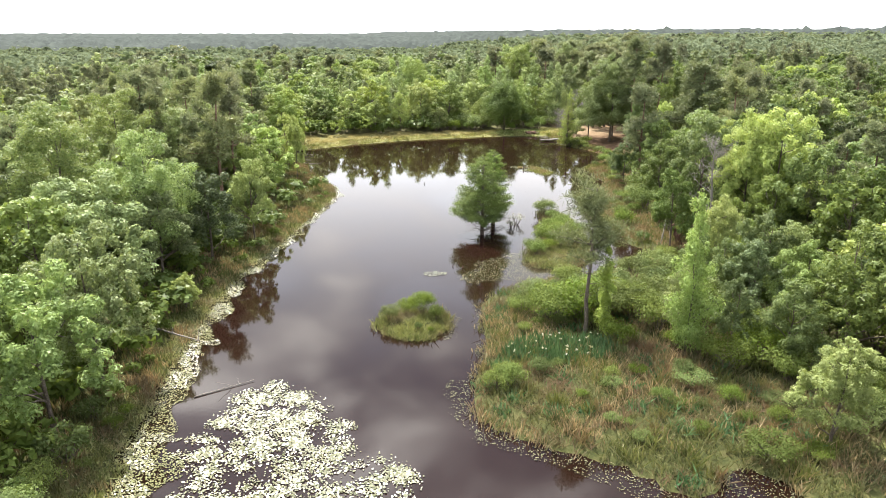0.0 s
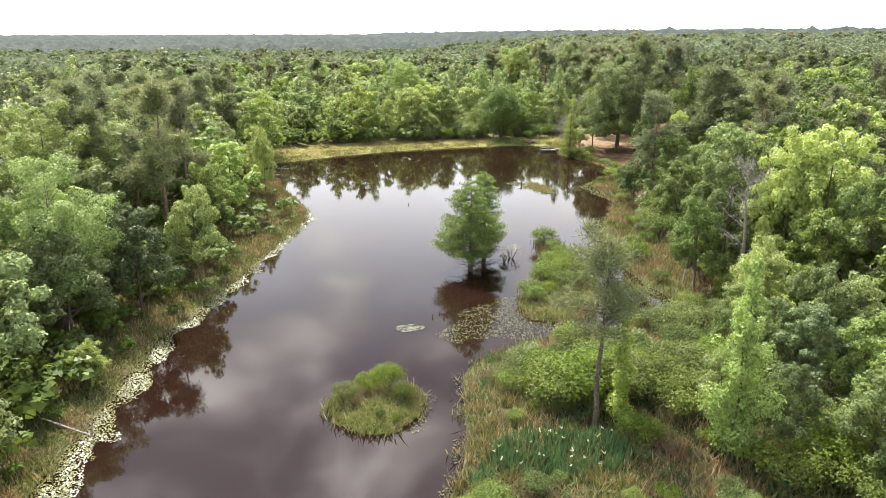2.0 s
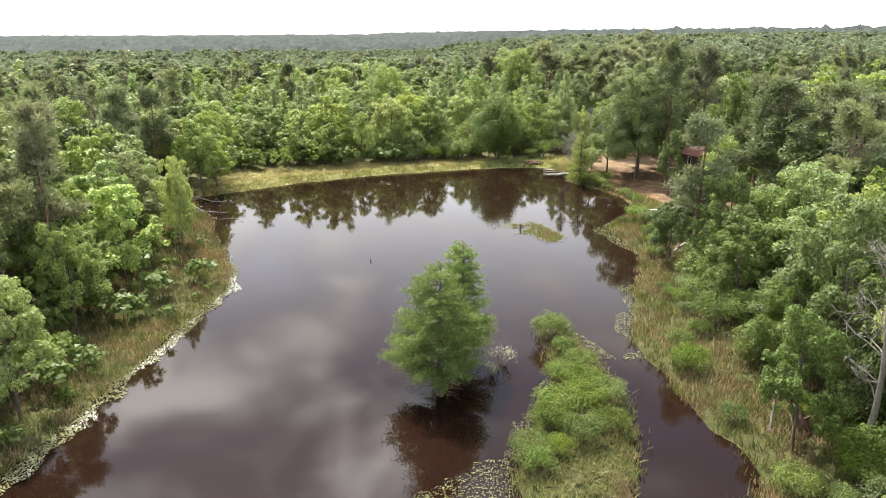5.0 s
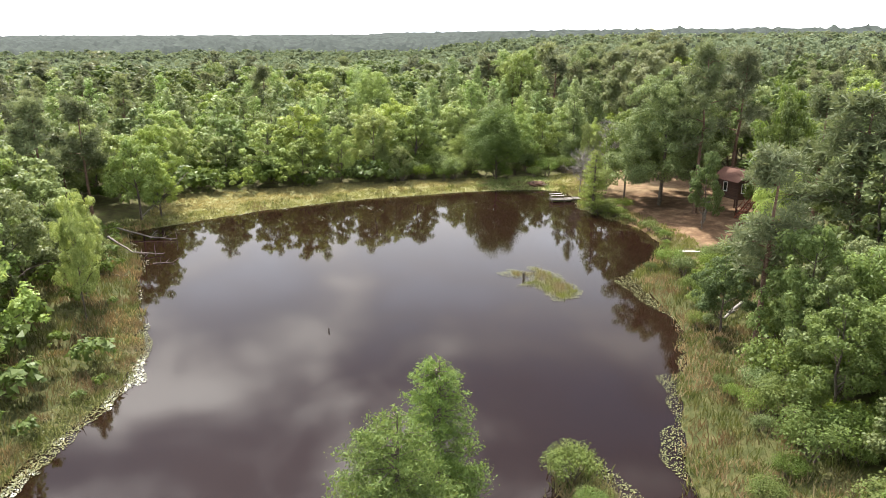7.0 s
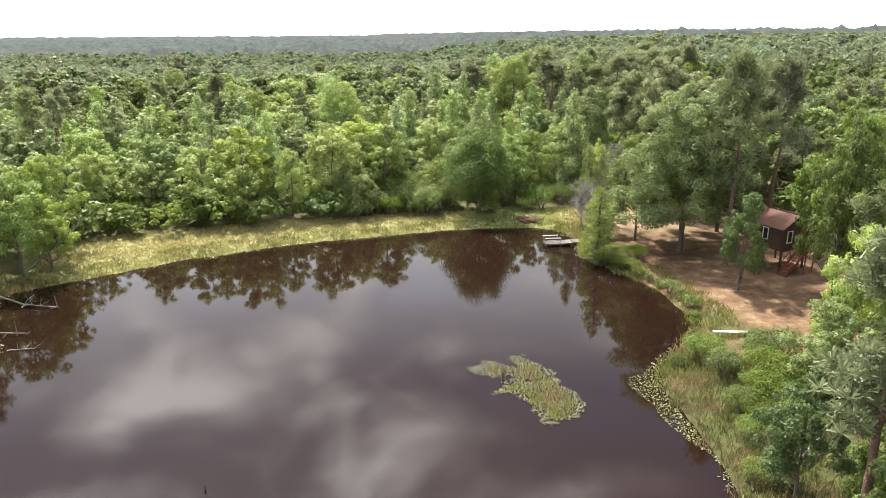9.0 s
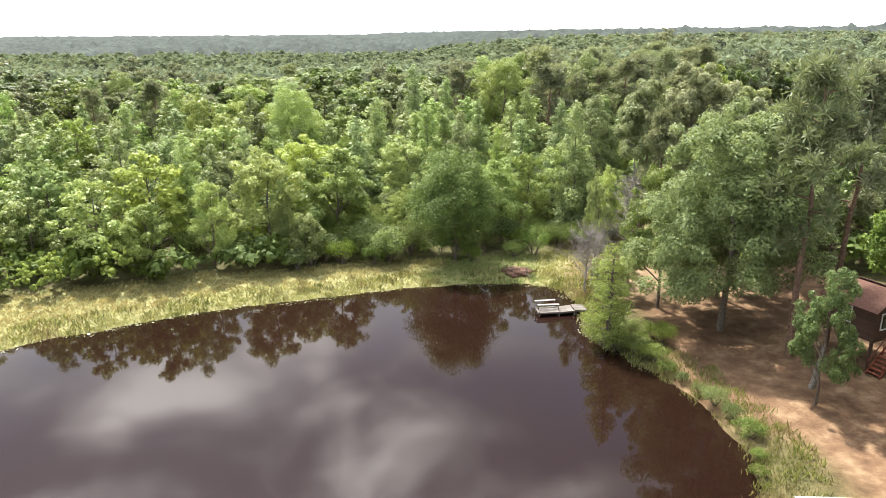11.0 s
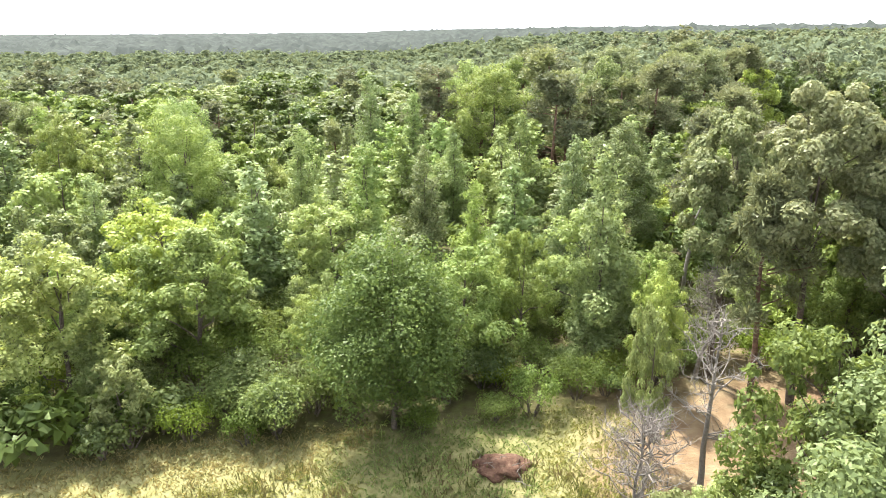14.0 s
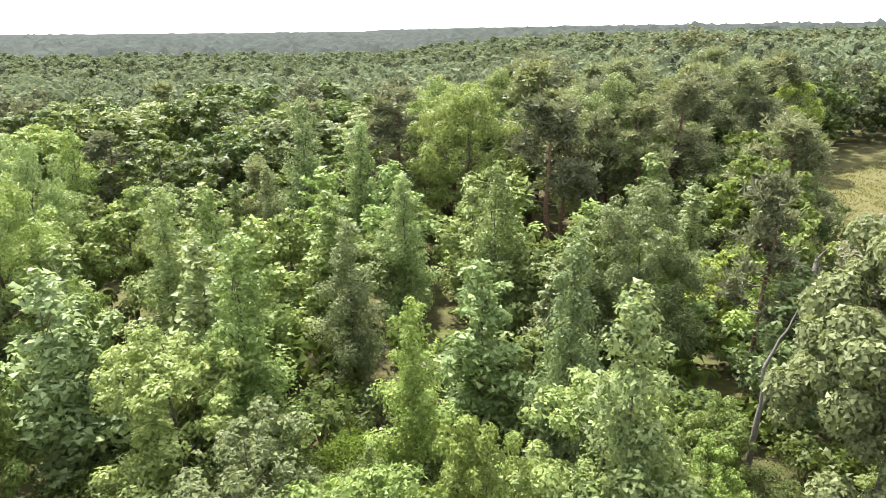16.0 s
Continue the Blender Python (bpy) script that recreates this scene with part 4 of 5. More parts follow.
# undergrowth at the edges of the woods
for (x, y), d, c, z in spots(-60, 62, 24, 205, 3.1):
    if c < 1.0 or on_dam(x, y) or taken(x, y, -1.5) or in_marsh(x, y):
        continue
    north = y - dam_back(x) if x < 30 else (y - 176 if x < 45 else -1)
    roll = g2.random()
    if (0.6 < north < 60) or (north <= 0 and 6 < d < 22 and y < 128 and not (x < 0 and 86 < y < 124 and d < 7)):
        if roll < (0.85 if 0 < north < 45 else 0.62):
            grow("thicket" if roll < 0.3 else "shrub", x, y, z, g2.uniform(1.6, 4.2), 1.0)

# a close hedge of bushes behind the dam
for x in np.arange(-33, 24, 1.7):
    if abs(x - 20.8) > 1.2:
        y = dam_back(x) + g2.uniform(0.2, 4.0)
        roll = g2.random()
        tall = g2.choice([1.6, 2.2, 2.8, 3.4, 4.2]) * g2.uniform(0.85, 1.15)
        grow("shrub" if roll < 0.4 else "thicket" if roll < 0.7 else "lime", x, y, ground_z(x, y), tall if roll < 0.7 else tall * 1.35, 0.85)

# low bushes along the banks
for (x, y), d, c, z in spots(-36, 46, 22, 150, 2.1):
    if d < 0.9 or c < 0.5 or on_dam(x, y) or taken(x, y, -1.0) or y > 143:
        continue
    roll = g2.random()
    if x < -12:
        if d > 9 or roll < 0.12 or (86 < y < 126 and roll < 0.72):
            continue
        h = g2.uniform(0.7, 1.4) if d < 2.2 else g2.uniform(1.4, 3.2)
    elif x > 3:
        if 66 < y < 95 and x < 17.5:
            continue
        if in_marsh(x, y) and not (y > 53 and x > 6.5) and d < 9 + 4 * roll:
            continue
        if d > 12 or roll < 0.3 or (y > 66 and d < 5 and roll < 0.62):
            continue
        h = g2.uniform(0.8, 2.4) if y > 66 or in_marsh(x, y) else g2.uniform(1.2, 3.2)
    else:
        continue
    grow("shrub" if roll < 0.8 else "thicket", x, y, z, h, 1.0)

# the islet's bushes
for x, y, h in [(-4.4, 55.1, 1.7), (-3.0, 56.4, 1.8), (-1.7, 56.7, 2.3), (-0.6, 55.4, 1.6), (-2.0, 53.2, 0.8), (-1.0, 53.0, 0.6)]:
    plant("shrub", x, y, h, 0.8, label="rounded bright green bush on a grassy islet")
for x, y in [(31.0, 134.5), (31.8, 136.2), (32.0, 138.4), (31.9, 140.6), (31.4, 142.3), (30.9, 143.9), (30.3, 145.6), (29.6, 147.0), (28.8, 149.2), (28.0, 150.6), (29.0, 152.0), (28.4, 153.6), (27.4, 154.6), (27.0, 156.2)]:
    plant("shrub", x, y, g2.uniform(0.7, 1.5), 1.1, label="low leafy green bush between water and bare earth")
# the spit's and the marsh's
for x, y, h in [
                (13.4, 91.2, 2.4), (14.0, 88.6, 1.5), (14.6, 85.6, 1.8), (14.2, 82.4, 2.1), (11.4, 77.6, 2.2), (12.4, 79.4, 2.4), (10.2, 73.4, 1.7), (10.0, 75.0, 1.8), (15.6, 81.0, 2.0), (13.2, 76.2, 1.9), (13.9, 79.6, 2.2), (15.0, 77.6, 1.7), (13.0, 84.2, 1.7), (11.6, 74.8, 1.4),
                (28.3, 150.2, 1.7), (29.4, 148.6, 1.5), (30.4, 151.4, 1.9), (26.9, 151.2, 1.3), (29.2, 152.8, 1.6), (3.6, 43.2, 1.6), (4.6, 43.6, 1.8), (4.2, 44.6, 1.4), (8.2, 46.0, 0.8), (11.5, 44.0, 0.9), (14.0, 41.0, 1.1), (9.0, 41.5, 0.7), (16.5, 44.5, 1.2), (18.5, 41.0, 1.3), (13.0, 47.5, 0.8), (20.5, 38.5, 1.2), (6.5, 52.5, 0.9), (10.4, 38.6, 0.8), (17.2, 48.5, 1.4), (15.4, 37.6, 0.8),
                (10.5, 56.4, 2.6), (12.5, 57.0, 3.2), (14.5, 56.5, 3.0), (8.6, 57.6, 2.4), (16.4, 55.6, 2.8), (11.5, 53.0, 1.5)]:
    plant("shrub", x, y, h, 1.05, label="rounded green bush on low marshy ground")
for (x, y), d, c, z in spots(5, 34, 29, 46, 2.3):
    if d > 1.2 and g2.random() < 0.3:
        grow("shrub", x, y, z, g2.choice([0.45, 0.6, 0.8, 1.4]) * g2.uniform(0.8, 1.2) + 0.05 * max(0.0, x - 12), g2.uniform(1.1, 1.8))
for x, y, h in [(7, 187, 3.4), (9, 189, 3.0), (6, 190, 3.6), (10, 186.5, 3), (8, 192, 4), (5, 187.5, 3.4), (7.8, 184.5, 3.2), (10.5, 191, 4)]:
    plant("thicket", x, y, h, 1.2)


# the woods go on outside, beside and behind the flown line
for (x, y), d, c, z in spots(-150, 160, -90, 300, 9.0, False):
    if abs(x - 8) > 44 + 0.62 * max(y, 0) and d > 6 or (y < 12 and d > 6):
        wood_far["oak", 3].append((x, y, z, g2.uniform(9, 15), 1.6))


# shapes that found no place are taken away
for (key, lod), obs in NEAR.items():
    for v, ob in enumerate(obs):
        if (key, lod, v) not in USED:
            for o in (*ob.children, ob):
                bpy.data.objects.remove(o)


def woods(name, key, lod, places, label):
    """Far trees of one kind, joined."""
    shapes, leaf = FAR[key]
    # the farthest broadleaf trees take the leaf colour greyed for haze
    leaf = leaf if lod < 3 or key == "pine" else HAZED_MIDLEAF
    vs, fs, k = [], [], 0
    for x, y, z, h, wide in places:
        v, f = shapes[lod - 1][g2.integers(4)]
        a, s = g2.uniform(0, 6.28), h / HEIGHT[key]
        ca, sa = math.cos(a) * s * wide, math.sin(a) * s * wide
        vs.append(np.stack([v[:, 0] * ca - v[:, 1] * sa + x, v[:, 0] * sa + v[:, 1] * ca + y, v[:, 2] * s + z], 1))
        fs.append(f + k)
        k += len(v)
    if vs:
        tagged(new(name, mesh_of(name, np.concatenate(vs), np.concatenate(fs), leaf)), label, "woods", kind="stuff")


wood_far["pine", 3] += [(x, y, 6.5, h, 1.9) for x, y, h in ((104, 405, 18), (98, 402, 16), (112, 409, 16), (119, 408, 15), (90, 404, 15), (150, 420, 16), (160, 418, 15), (172, 424, 15), (184, 426, 16), (196, 430, 16), (210, 432, 15), (128, 414, 14), (139, 416, 15), (78, 398, 14))]
WOOD_NAMES = {"high_oak": "pale_oak_woods", "maple": "maple_woods", "broad_gum": "tulip_tree_woods", "tall_oak": "tall_oak_woods", "oak": "oak_woods", "gum": "sweetgum_woods", "lime": "young_woods", "dark": "dark_woods", "pine": "pine_woods", "shrub": "scrub", "thicket": "thicket"}
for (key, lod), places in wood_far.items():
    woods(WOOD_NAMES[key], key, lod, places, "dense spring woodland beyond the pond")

# far woods: crowns thin out in detail with distance
FAR_SMALL = {"oak": [dome(900 + v, 11, 6.2, 280, 0.56, 22)[1] for v in range(4)], "pine": [dome(930 + v, 15, 3.4, 240, 0.40, 18)[1] for v in range(4)],
             "small": [dome(960 + v, 11, 7.4, 100, 1.0, 14)[1] for v in range(4)]}


def far_belt(name, y0, y1, step, key, leaf, h0, label, half=0.74):
    vs, fs, k = [], [], 0
    g = np.random.default_rng(int(y0))
    y = y0
    while y < y1:
        w = half * y + 40
        row = np.arange(-w, w, step) + g.uniform(-0.45, 0.45, len(np.arange(-w, w, step))) * step
        yy = y + g.uniform(-0.5, 0.5, len(row)) * step
        zz = relief(row, yy, np.full(len(row), 60.0))
        cl = opening(row, yy) if y < 320 else np.full(len(row), 99.0)
        for x, b, z, c in zip(row, yy, zz, cl):
            if c < 2:
                continue
            v, f = FAR_SMALL[key][g.integers(4)]
            s = h0 * g.uniform(0.75, 1.25) / (15 if key == "pine" else 11)
            a = g.uniform(0, 6.28)
            ca, sa = math.cos(a) * s, math.sin(a) * s
            vs.append(np.stack([v[:, 0] * ca - v[:, 1] * sa + x, v[:, 0] * sa + v[:, 1] * ca + b, v[:, 2] * s + z], 1))
            fs.append(f + k)
            k += len(v)
        y += step
    tagged(new(name, mesh_of(name, np.concatenate(vs), np.concatenate(fs), leaf)), label, "woods", kind="stuff")


# these belts wear leaf colours with the haze put in
far_belt("far_oak_woods", 292, 430, 8.4, "oak", HAZED_LEAF, 12.0, "unbroken mixed forest in the distance, greyed for haze")
far_belt("farther_oak_woods", 425, 720, 9.8, "small", HAZED_LEAF, 12.0, "unbroken mixed forest in the distance, greyed for haze")
far_belt("far_pine_woods", 300, 560, 24, "pine", HAZED_NEEDLE, 14, "dark pines scattered in distant forest")


def canopy():
    """The closed roof of the forest from half a kilometre to the horizon: one rough sheet of crowns."""
    g = np.random.default_rng(77)
    ys, s = [600.0], 5.5
    while ys[-1] < 4300:
        ys.append(ys[-1] + s)
        s = min(s * 1.018, 60)
    ys = np.array(ys)
    u = np.linspace(-1, 1, 300)
    X = u[None] * (0.95 * ys[:, None] + 60) + g.uniform(-0.4, 0.4, (len(ys), 300)) * 5
    Y = ys[:, None] + g.uniform(-0.35, 0.35, X.shape) * 6
    base = relief(X, Y, np.full(X.size, 60.0)).reshape(X.shape)
    Zc = base - 14 * smooth(760, 640, Y) + 7.5 + 8.0 * g.random(X.shape) ** 1.5 + 1.5 * wave(X, Y, 0.02, 1) + np.where(g.random(X.shape) < 0.03, 4.0, 0)
    ny, nx = X.shape
    i, j = np.meshgrid(np.arange(ny - 1), np.arange(nx - 1), indexing="ij")
    q = np.stack([i * nx + j, i * nx + j + 1, (i + 1) * nx + j + 1, (i + 1) * nx + j], -1).reshape(-1, 4)
    me = mesh_of("far_forest", np.stack([X.ravel(), Y.ravel(), Zc.ravel()], 1), q, HAZED_FOREST, True)
    tagged(new("far_forest", me), "unbroken forest reaching to the horizon, haze put into its colour", "forest", kind="stuff")


canopy()


# ---------------------------------------------------------------- grass and reeds
def blades(name, places, tall, leaf, label, per=8, spread=0.28, wide=0.028, lean=0.35, seed=5):
    """Tufts of thin bent blades at places (x, y, z)."""
    g = np.random.default_rng(seed)
    p = np.repeat(np.asarray(places, float), per, 0)
    k = len(p)
    p[:, :2] += g.normal(size=(k, 2)) * spread
    p[:, 2] -= 0.05
    hgt = tall * g.uniform(0.45, 1.2, k)[:, None]
    a = g.uniform(0, 6.28, k)
    side = np.stack([np.cos(a), np.sin(a), np.zeros(k)], 1) * wide * g.uniform(0.7, 1.6, k)[:, None]
    tip = p + np.concatenate([g.normal(size=(k, 2)) * lean * hgt, hgt], 1)
    mid = p * 0.45 + tip * 0.55 + [0, 0, 0.06]
    v = np.stack([p - side, p + side, mid + side * 0.8, tip, mid - side * 0.8], 1).reshape(-1, 3)
    f = np.arange(5 * k).reshape(-1, 5)
    tagged(new(name, mesh_of(name, v, f, leaf)), label, "grass", kind="stuff")


def scatter(x0, x1, y0, y1, per_m2, keep):
    """Random places on land where keep(x, y, d, c) holds, with their height."""
    n = int((x1 - x0) * (y1 - y0) * per_m2)
    x, y = g2.uniform(x0, x1, n), g2.uniform(y0, y1, n)
    d, c = land(x, y), opening(x, y)
    ok = keep(x, y, d, c)
    x, y, d = x[ok], y[ok], d[ok]
    return np.stack([x, y, relief(x, y, d)], 1)


def blotch(x, y, k, s):
    return wave(x, y, k, s) + 0.6 * wave(y, x, k * 2.3, s + 1)


marsh_keep = lambda x, y, d, c: (d > -0.1) & (d < 22) & (x < 27) & (x > -1)
blades("marsh_grass", scatter(-1, 27, 28, 66, 3.6, marsh_keep), 0.62, GRASS, "tufted olive-green marsh grass", 8, 0.28, 0.03, 0.6)
blades("dry_sedge", scatter(-1, 27, 28, 66, 2.6, lambda x, y, d, c: marsh_keep(x, y, d, c) & (blotch(x, y, 0.4, 2) > 0.0)), 0.75, STRAW, "patches of straw-coloured dry sedge", seed=6)
tuss = scatter(1, 25, 30, 62, 0.16, lambda x, y, d, c: (d > 0.3) & (d < 20))
blades("tussocks", tuss, 0.95, GRASS, "scattered tall tussocks of marsh sedge", 46, 0.3, 0.03, 0.4, 31)
tuss = scatter(1, 25, 30, 62, 0.10, lambda x, y, d, c: (d > 0.3) & (d < 20))
blades("green_tussocks", tuss, 0.6, REED, "scattered low green marsh plants", 40, 0.35, 0.05, 0.6, 32)
blades("reeds", scatter(4.5, 13, 46, 51.5, 9.0, lambda x, y, d, c: ((x - 8.6) / 4.0) ** 2 + ((y - 48.6) / 2.3) ** 2 < 1), 0.95, REED, "dense patch of deep green pickerel reeds", 7, 0.2, 0.05, 0.15, 7)
fl = scatter(4.5, 13, 46, 51.5, 0.7, lambda x, y, d, c: ((x - 8.6) / 4.2) ** 2 + ((y - 48.4) / 2.4) ** 2 < 1)
blades("iris_flowers", fl + [0, 0, 0.85], 0.12, PETAL, "small white and yellow flowers among green reeds", 3, 0.03, 0.035, 0.9, 33)
dam_keep = lambda x, y, d, c: (d > 0.1) & (y - dam_back(x) < 1.8) & (y - dam_back(x) > -15) & (x < 29) & (d < 16)
dam_spots = scatter(-33, 31, 138, 176, 6.5, dam_keep)
depth = land(dam_spots[:, 0], dam_spots[:, 1]) + 1.1 * blotch(dam_spots[:, 0], dam_spots[:, 1], 0.35, 3)
gold = (depth > 3.0) & (dam_spots[:, 0] < 12 + g2.normal(size=len(dam_spots)) * 2)
fresh = ~gold & (dam_spots[:, 0] > 12 + g2.normal(size=len(dam_spots)) * 1.5) & (dam_spots[:, 0] < 23)
blades("fresh_dam_grass", dam_spots[fresh], 0.22, FRESH, "fresh green grass at the end of the dam", 7, 0.3, 0.035, 0.9, 36)
blades("dry_dam_grass", dam_spots[gold], 0.22, GOLD, "sunlit golden dry grass along the dam's crest", 7, 0.3, 0.035, 0.9, 34)
blades("dam_grass", dam_spots[~gold & ~fresh], 0.24, YELLOW, "sunlit yellow-green grass on the dam's slope", 7, 0.3, 0.035, 0.9, 8)
blades("dam_sedge", scatter(-33, 31, 141, 176, 3.0, lambda x, y, d, c: (d > -0.2) & (d < 3.2) & (y - dam_back(x) < 1) & (blotch(x, y, 0.5, 1) > -0.2) & (x < 29)), 0.45, GRASS, "darker sedge along the dam's waterline", seed=9)
blades("bank_grass", scatter(-36, -14, 22, 146, 3.2, lambda x, y, d, c: (d > -0.2) & (d < 7 + 6 * ((y > 86) & (y < 124)))), 0.6, GRASS, "rough green grass on the pond's bank", seed=10)
blades("bank_verge", scatter(-30, -14, 22, 116, 6.0, lambda x, y, d, c: (d > -0.3) & (d < 1.9 + 0.5 * blotch(x, y, 0.4, 2))), 0.26, SEDGE, "low pale olive grass along the waterline", 8, 0.3, 0.03, 0.8, 19)
blades("bank_straw", scatter(-36, -14, 22, 146, 2.4, lambda x, y, d, c: (d > 0) & (d < 6 + 7 * ((y > 86) & (y < 124))) & (blotch(x, y, 0.35, 4) > 0.2)), 0.55, STRAW, "dry straw-coloured grass on the bank", seed=11)
east_keep = lambda x, y, d, c: (d > -0.2) & (d < 9) & (x > 17) & (c > -0.5)
blades("shore_grass", scatter(16, 44, 62, 142, 3.0, east_keep), 0.6, GRASS, "rough green grass along the shore", seed=12)
blades("shore_straw", scatter(16, 44, 62, 142, 2.4, lambda x, y, d, c: east_keep(x, y, d, c) & (blotch(x, y, 0.3, 5) > 0.0)), 0.6, STRAW, "dry brownish grass along the shore", seed=13)
blades("verge_grass", scatter(24, 36, 124, 176, 6.0, lambda x, y, d, c: (d > -0.1) & (d < 3.4) & (blotch(x, y, 0.5, 3) > -0.9)), 0.4, SEDGE, "fresh green grass between water and bare earth", seed=14)
isle_keep = lambda x, y, d, c: d > 0.15
blades("islet_grass", np.concatenate([scatter(-6, 1, 51, 59, 14, isle_keep), scatter(8, 18, 68, 94, 8, isle_keep)]), 0.36, SEDGE, "pale green sedge on small islands", 8, 0.28, 0.03, 0.7, 15)
blades("islet_sedge", np.concatenate([scatter(-6, 1, 51, 59, 9, lambda x, y, d, c: (d > 0.0) & (d < 0.7)), scatter(8, 18, 68, 94, 5, lambda x, y, d, c: (d > -0.3) & (d < 0.9))]), 0.5, GRASS,
       "olive sedge fringing small islands", seed=16)
blades("clearing_grass", scatter(45, 102, 190, 276, 1.2, lambda x, y, d, c: c < -0.5), 0.35, SEDGE, "thin grass on a woodland clearing", seed=17)


# ---------------------------------------------------------------- lily pads
def pads(name, x, y, label, seed, r0=0.035, r1=0.085, tilt=0.10, leaf=PAD):
    g = np.random.default_rng(seed)
    k = len(x)
    a = np.linspace(0, 2 * np.pi, 6, endpoint=False)[None] + g.uniform(0, 6.28, k)[:, None]
    r = g.uniform(r0, r1, k)[:, None] * g.uniform(0.88, 1.1, (k, 6))
    px, py = np.cos(a) * r, np.sin(a) * r
    sx, sy = g.normal(size=(2, k, 1)) * tilt
    pz = 0.035 + g.uniform(0, 0.03, k)[:, None] + px * sx + py * sy
    v = np.stack([px + x[:, None], py + y[:, None], pz], -1).reshape(-1, 3)
    tagged(new(name, mesh_of(name, v, np.arange(6 * k).reshape(-1, 6), leaf)), label, "lily pads", kind="stuff")


def afloat(x0, x1, y0, y1, per_m2, keep):
    n = int((x1 - x0) * (y1 - y0) * per_m2)
    x, y = g2.uniform(x0, x1, n), g2.uniform(y0, y1, n)
    d = land(x, y)
    ok = (d < 0.05) & keep(x, y, d)
    return x[ok], y[ok]


SOUTH_PADS = curve_through([(-12.5, 26), (-14.6, 33), (-15.1, 39.8), (-13.4, 43.6), (-11.5, 46.4), (-9.6, 43), (-6.6, 40.8), (-4.1, 36.5), (-1.0, 33), (-1.5, 26)], 4)
SPIT_PADS = curve_through([(2.2, 66.2), (3.4, 70.7), (6.0, 73.8), (8.7, 75.4), (10.6, 80), (11.5, 68), (8.1, 65.9)], 4)
RAFT = curve_through([(11.7, 126.5), (13.6, 127.7), (14.9, 127.2), (15.2, 128.6), (16.4, 128.7), (18.1, 125.6), (19.4, 122.2), (19.1, 119.9), (17.2, 118.6), (16.1, 119.9), (14.7, 122.6), (13.4, 122.9), (14.2, 124.4), (15.0, 125.4), (13.6, 125.3)], 4)
def west_band(y):
    return np.interp(y, [20, 36, 50, 66, 76, 90, 112], [3.4, 3.0, 2.2, 1.9, 1.4, 1.1, 0.9])


x, y = afloat(-24, -9, 20, 112, 80, lambda x, y, d: d > -west_band(y) * (0.8 + 0.3 * blotch(x, y, 0.5, 2)))
pads("shore_weed", x, y, "mat of dull olive weed and small pads along the bank", 20, 0.03, 0.06, 0.14, WEED)
x, y = afloat(-22, -9, 20, 112, 110, lambda x, y, d: (d > -west_band(y) * (0.85 + 0.3 * blotch(x, y, 0.6, 1))) & (d < -0.15 * west_band(y)) & (blotch(x, y, 0.55, 6) > -0.15))
pads("shore_lily_pads", x, y, "broken band of glossy lily pads along the bank", 21, 0.025, 0.055, 0.22)
cx, cy = afloat(-16, 0, 22, 47, 2.6, lambda x, y, d: (signed(x, y, SOUTH_PADS) < -0.3 + 0.8 * blotch(x, y, 0.9, 2)) & (blotch(x, y, 1.1, 3) > -0.75))
x = np.repeat(cx, 50) + g2.normal(size=50 * len(cx)) * 0.3
y = np.repeat(cy, 50) + g2.normal(size=50 * len(cy)) * 0.3
x, y = x[land(x, y) < 0.05], y[land(x, y) < 0.05]
pads("lily_pads", x, y, "broad raft of lily pads shining in the sun", 22, 0.03, 0.07, 0.22)
x, y = afloat(1, 13, 64, 82, 55, lambda x, y, d: signed(x, y, SPIT_PADS) < 0.2 + 0.5 * blotch(x, y, 1.0, 4))
pads("spit_lily_pads", x, y, "thin mat of yellowish weed and pads beside a grassy spit", 23, 0.02, 0.045, 0.12, WEED)
x, y = afloat(10, 21, 117, 130, 90, lambda x, y, d: signed(x, y, RAFT) < 0.3 * blotch(x, y, 1.3, 5))
pads("raft_lily_pads", x, y, "floating raft of yellowish weed in open water", 24, 0.025, 0.05, 0.12, WEED)
x, y = afloat(-2.4, 0.8, 66.8, 69.2, 40, lambda x, y, d: ((x + 0.8) / 1.4) ** 2 + ((y - 68) / 0.8) ** 2 < 0.7 + 0.3 * blotch(x, y, 1.5, 2))
pads("small_lily_pads", x, y, "small cluster of pale lily pads", 25)
x, y = afloat(0, 25, 26, 66, 30, lambda x, y, d: (d > -np.where(y < 45, 1.5, 0.6) - 0.5 * blotch(x, y, 0.7, 6)) & (y < 60))
pads("marsh_lily_pads", x, y, "fringe of small dull pads along the marsh", 26, 0.025, 0.05, 0.12, WEED)
x, y = afloat(15, 34, 88, 127, 60, lambda x, y, d: (d > -0.9 - 0.9 * blotch(x, y, 0.32, 7)))
pads("east_lily_pads", x, y, "lily pads and pale weed along the shore", 27, 0.025, 0.05, 0.12, WEED)
x, y = afloat(-34, 28, 110, 168, 14, lambda x, y, d: (d > -0.45 - 0.35 * blotch(x, y, 0.6, 8)))
pads("dam_lily_pads", x, y, "thin line of pads along the dam", 28)
rx, ry = afloat(12, 20, 118, 129, 13, lambda x, y, d: signed(x, y, RAFT) < -0.7)
blades("raft_grass", np.stack([rx, ry, np.zeros(len(rx))], 1), 0.35, SEDGE, "fine sedge growing through a floating raft", 6, 0.2, 0.02, 0.35, 29)


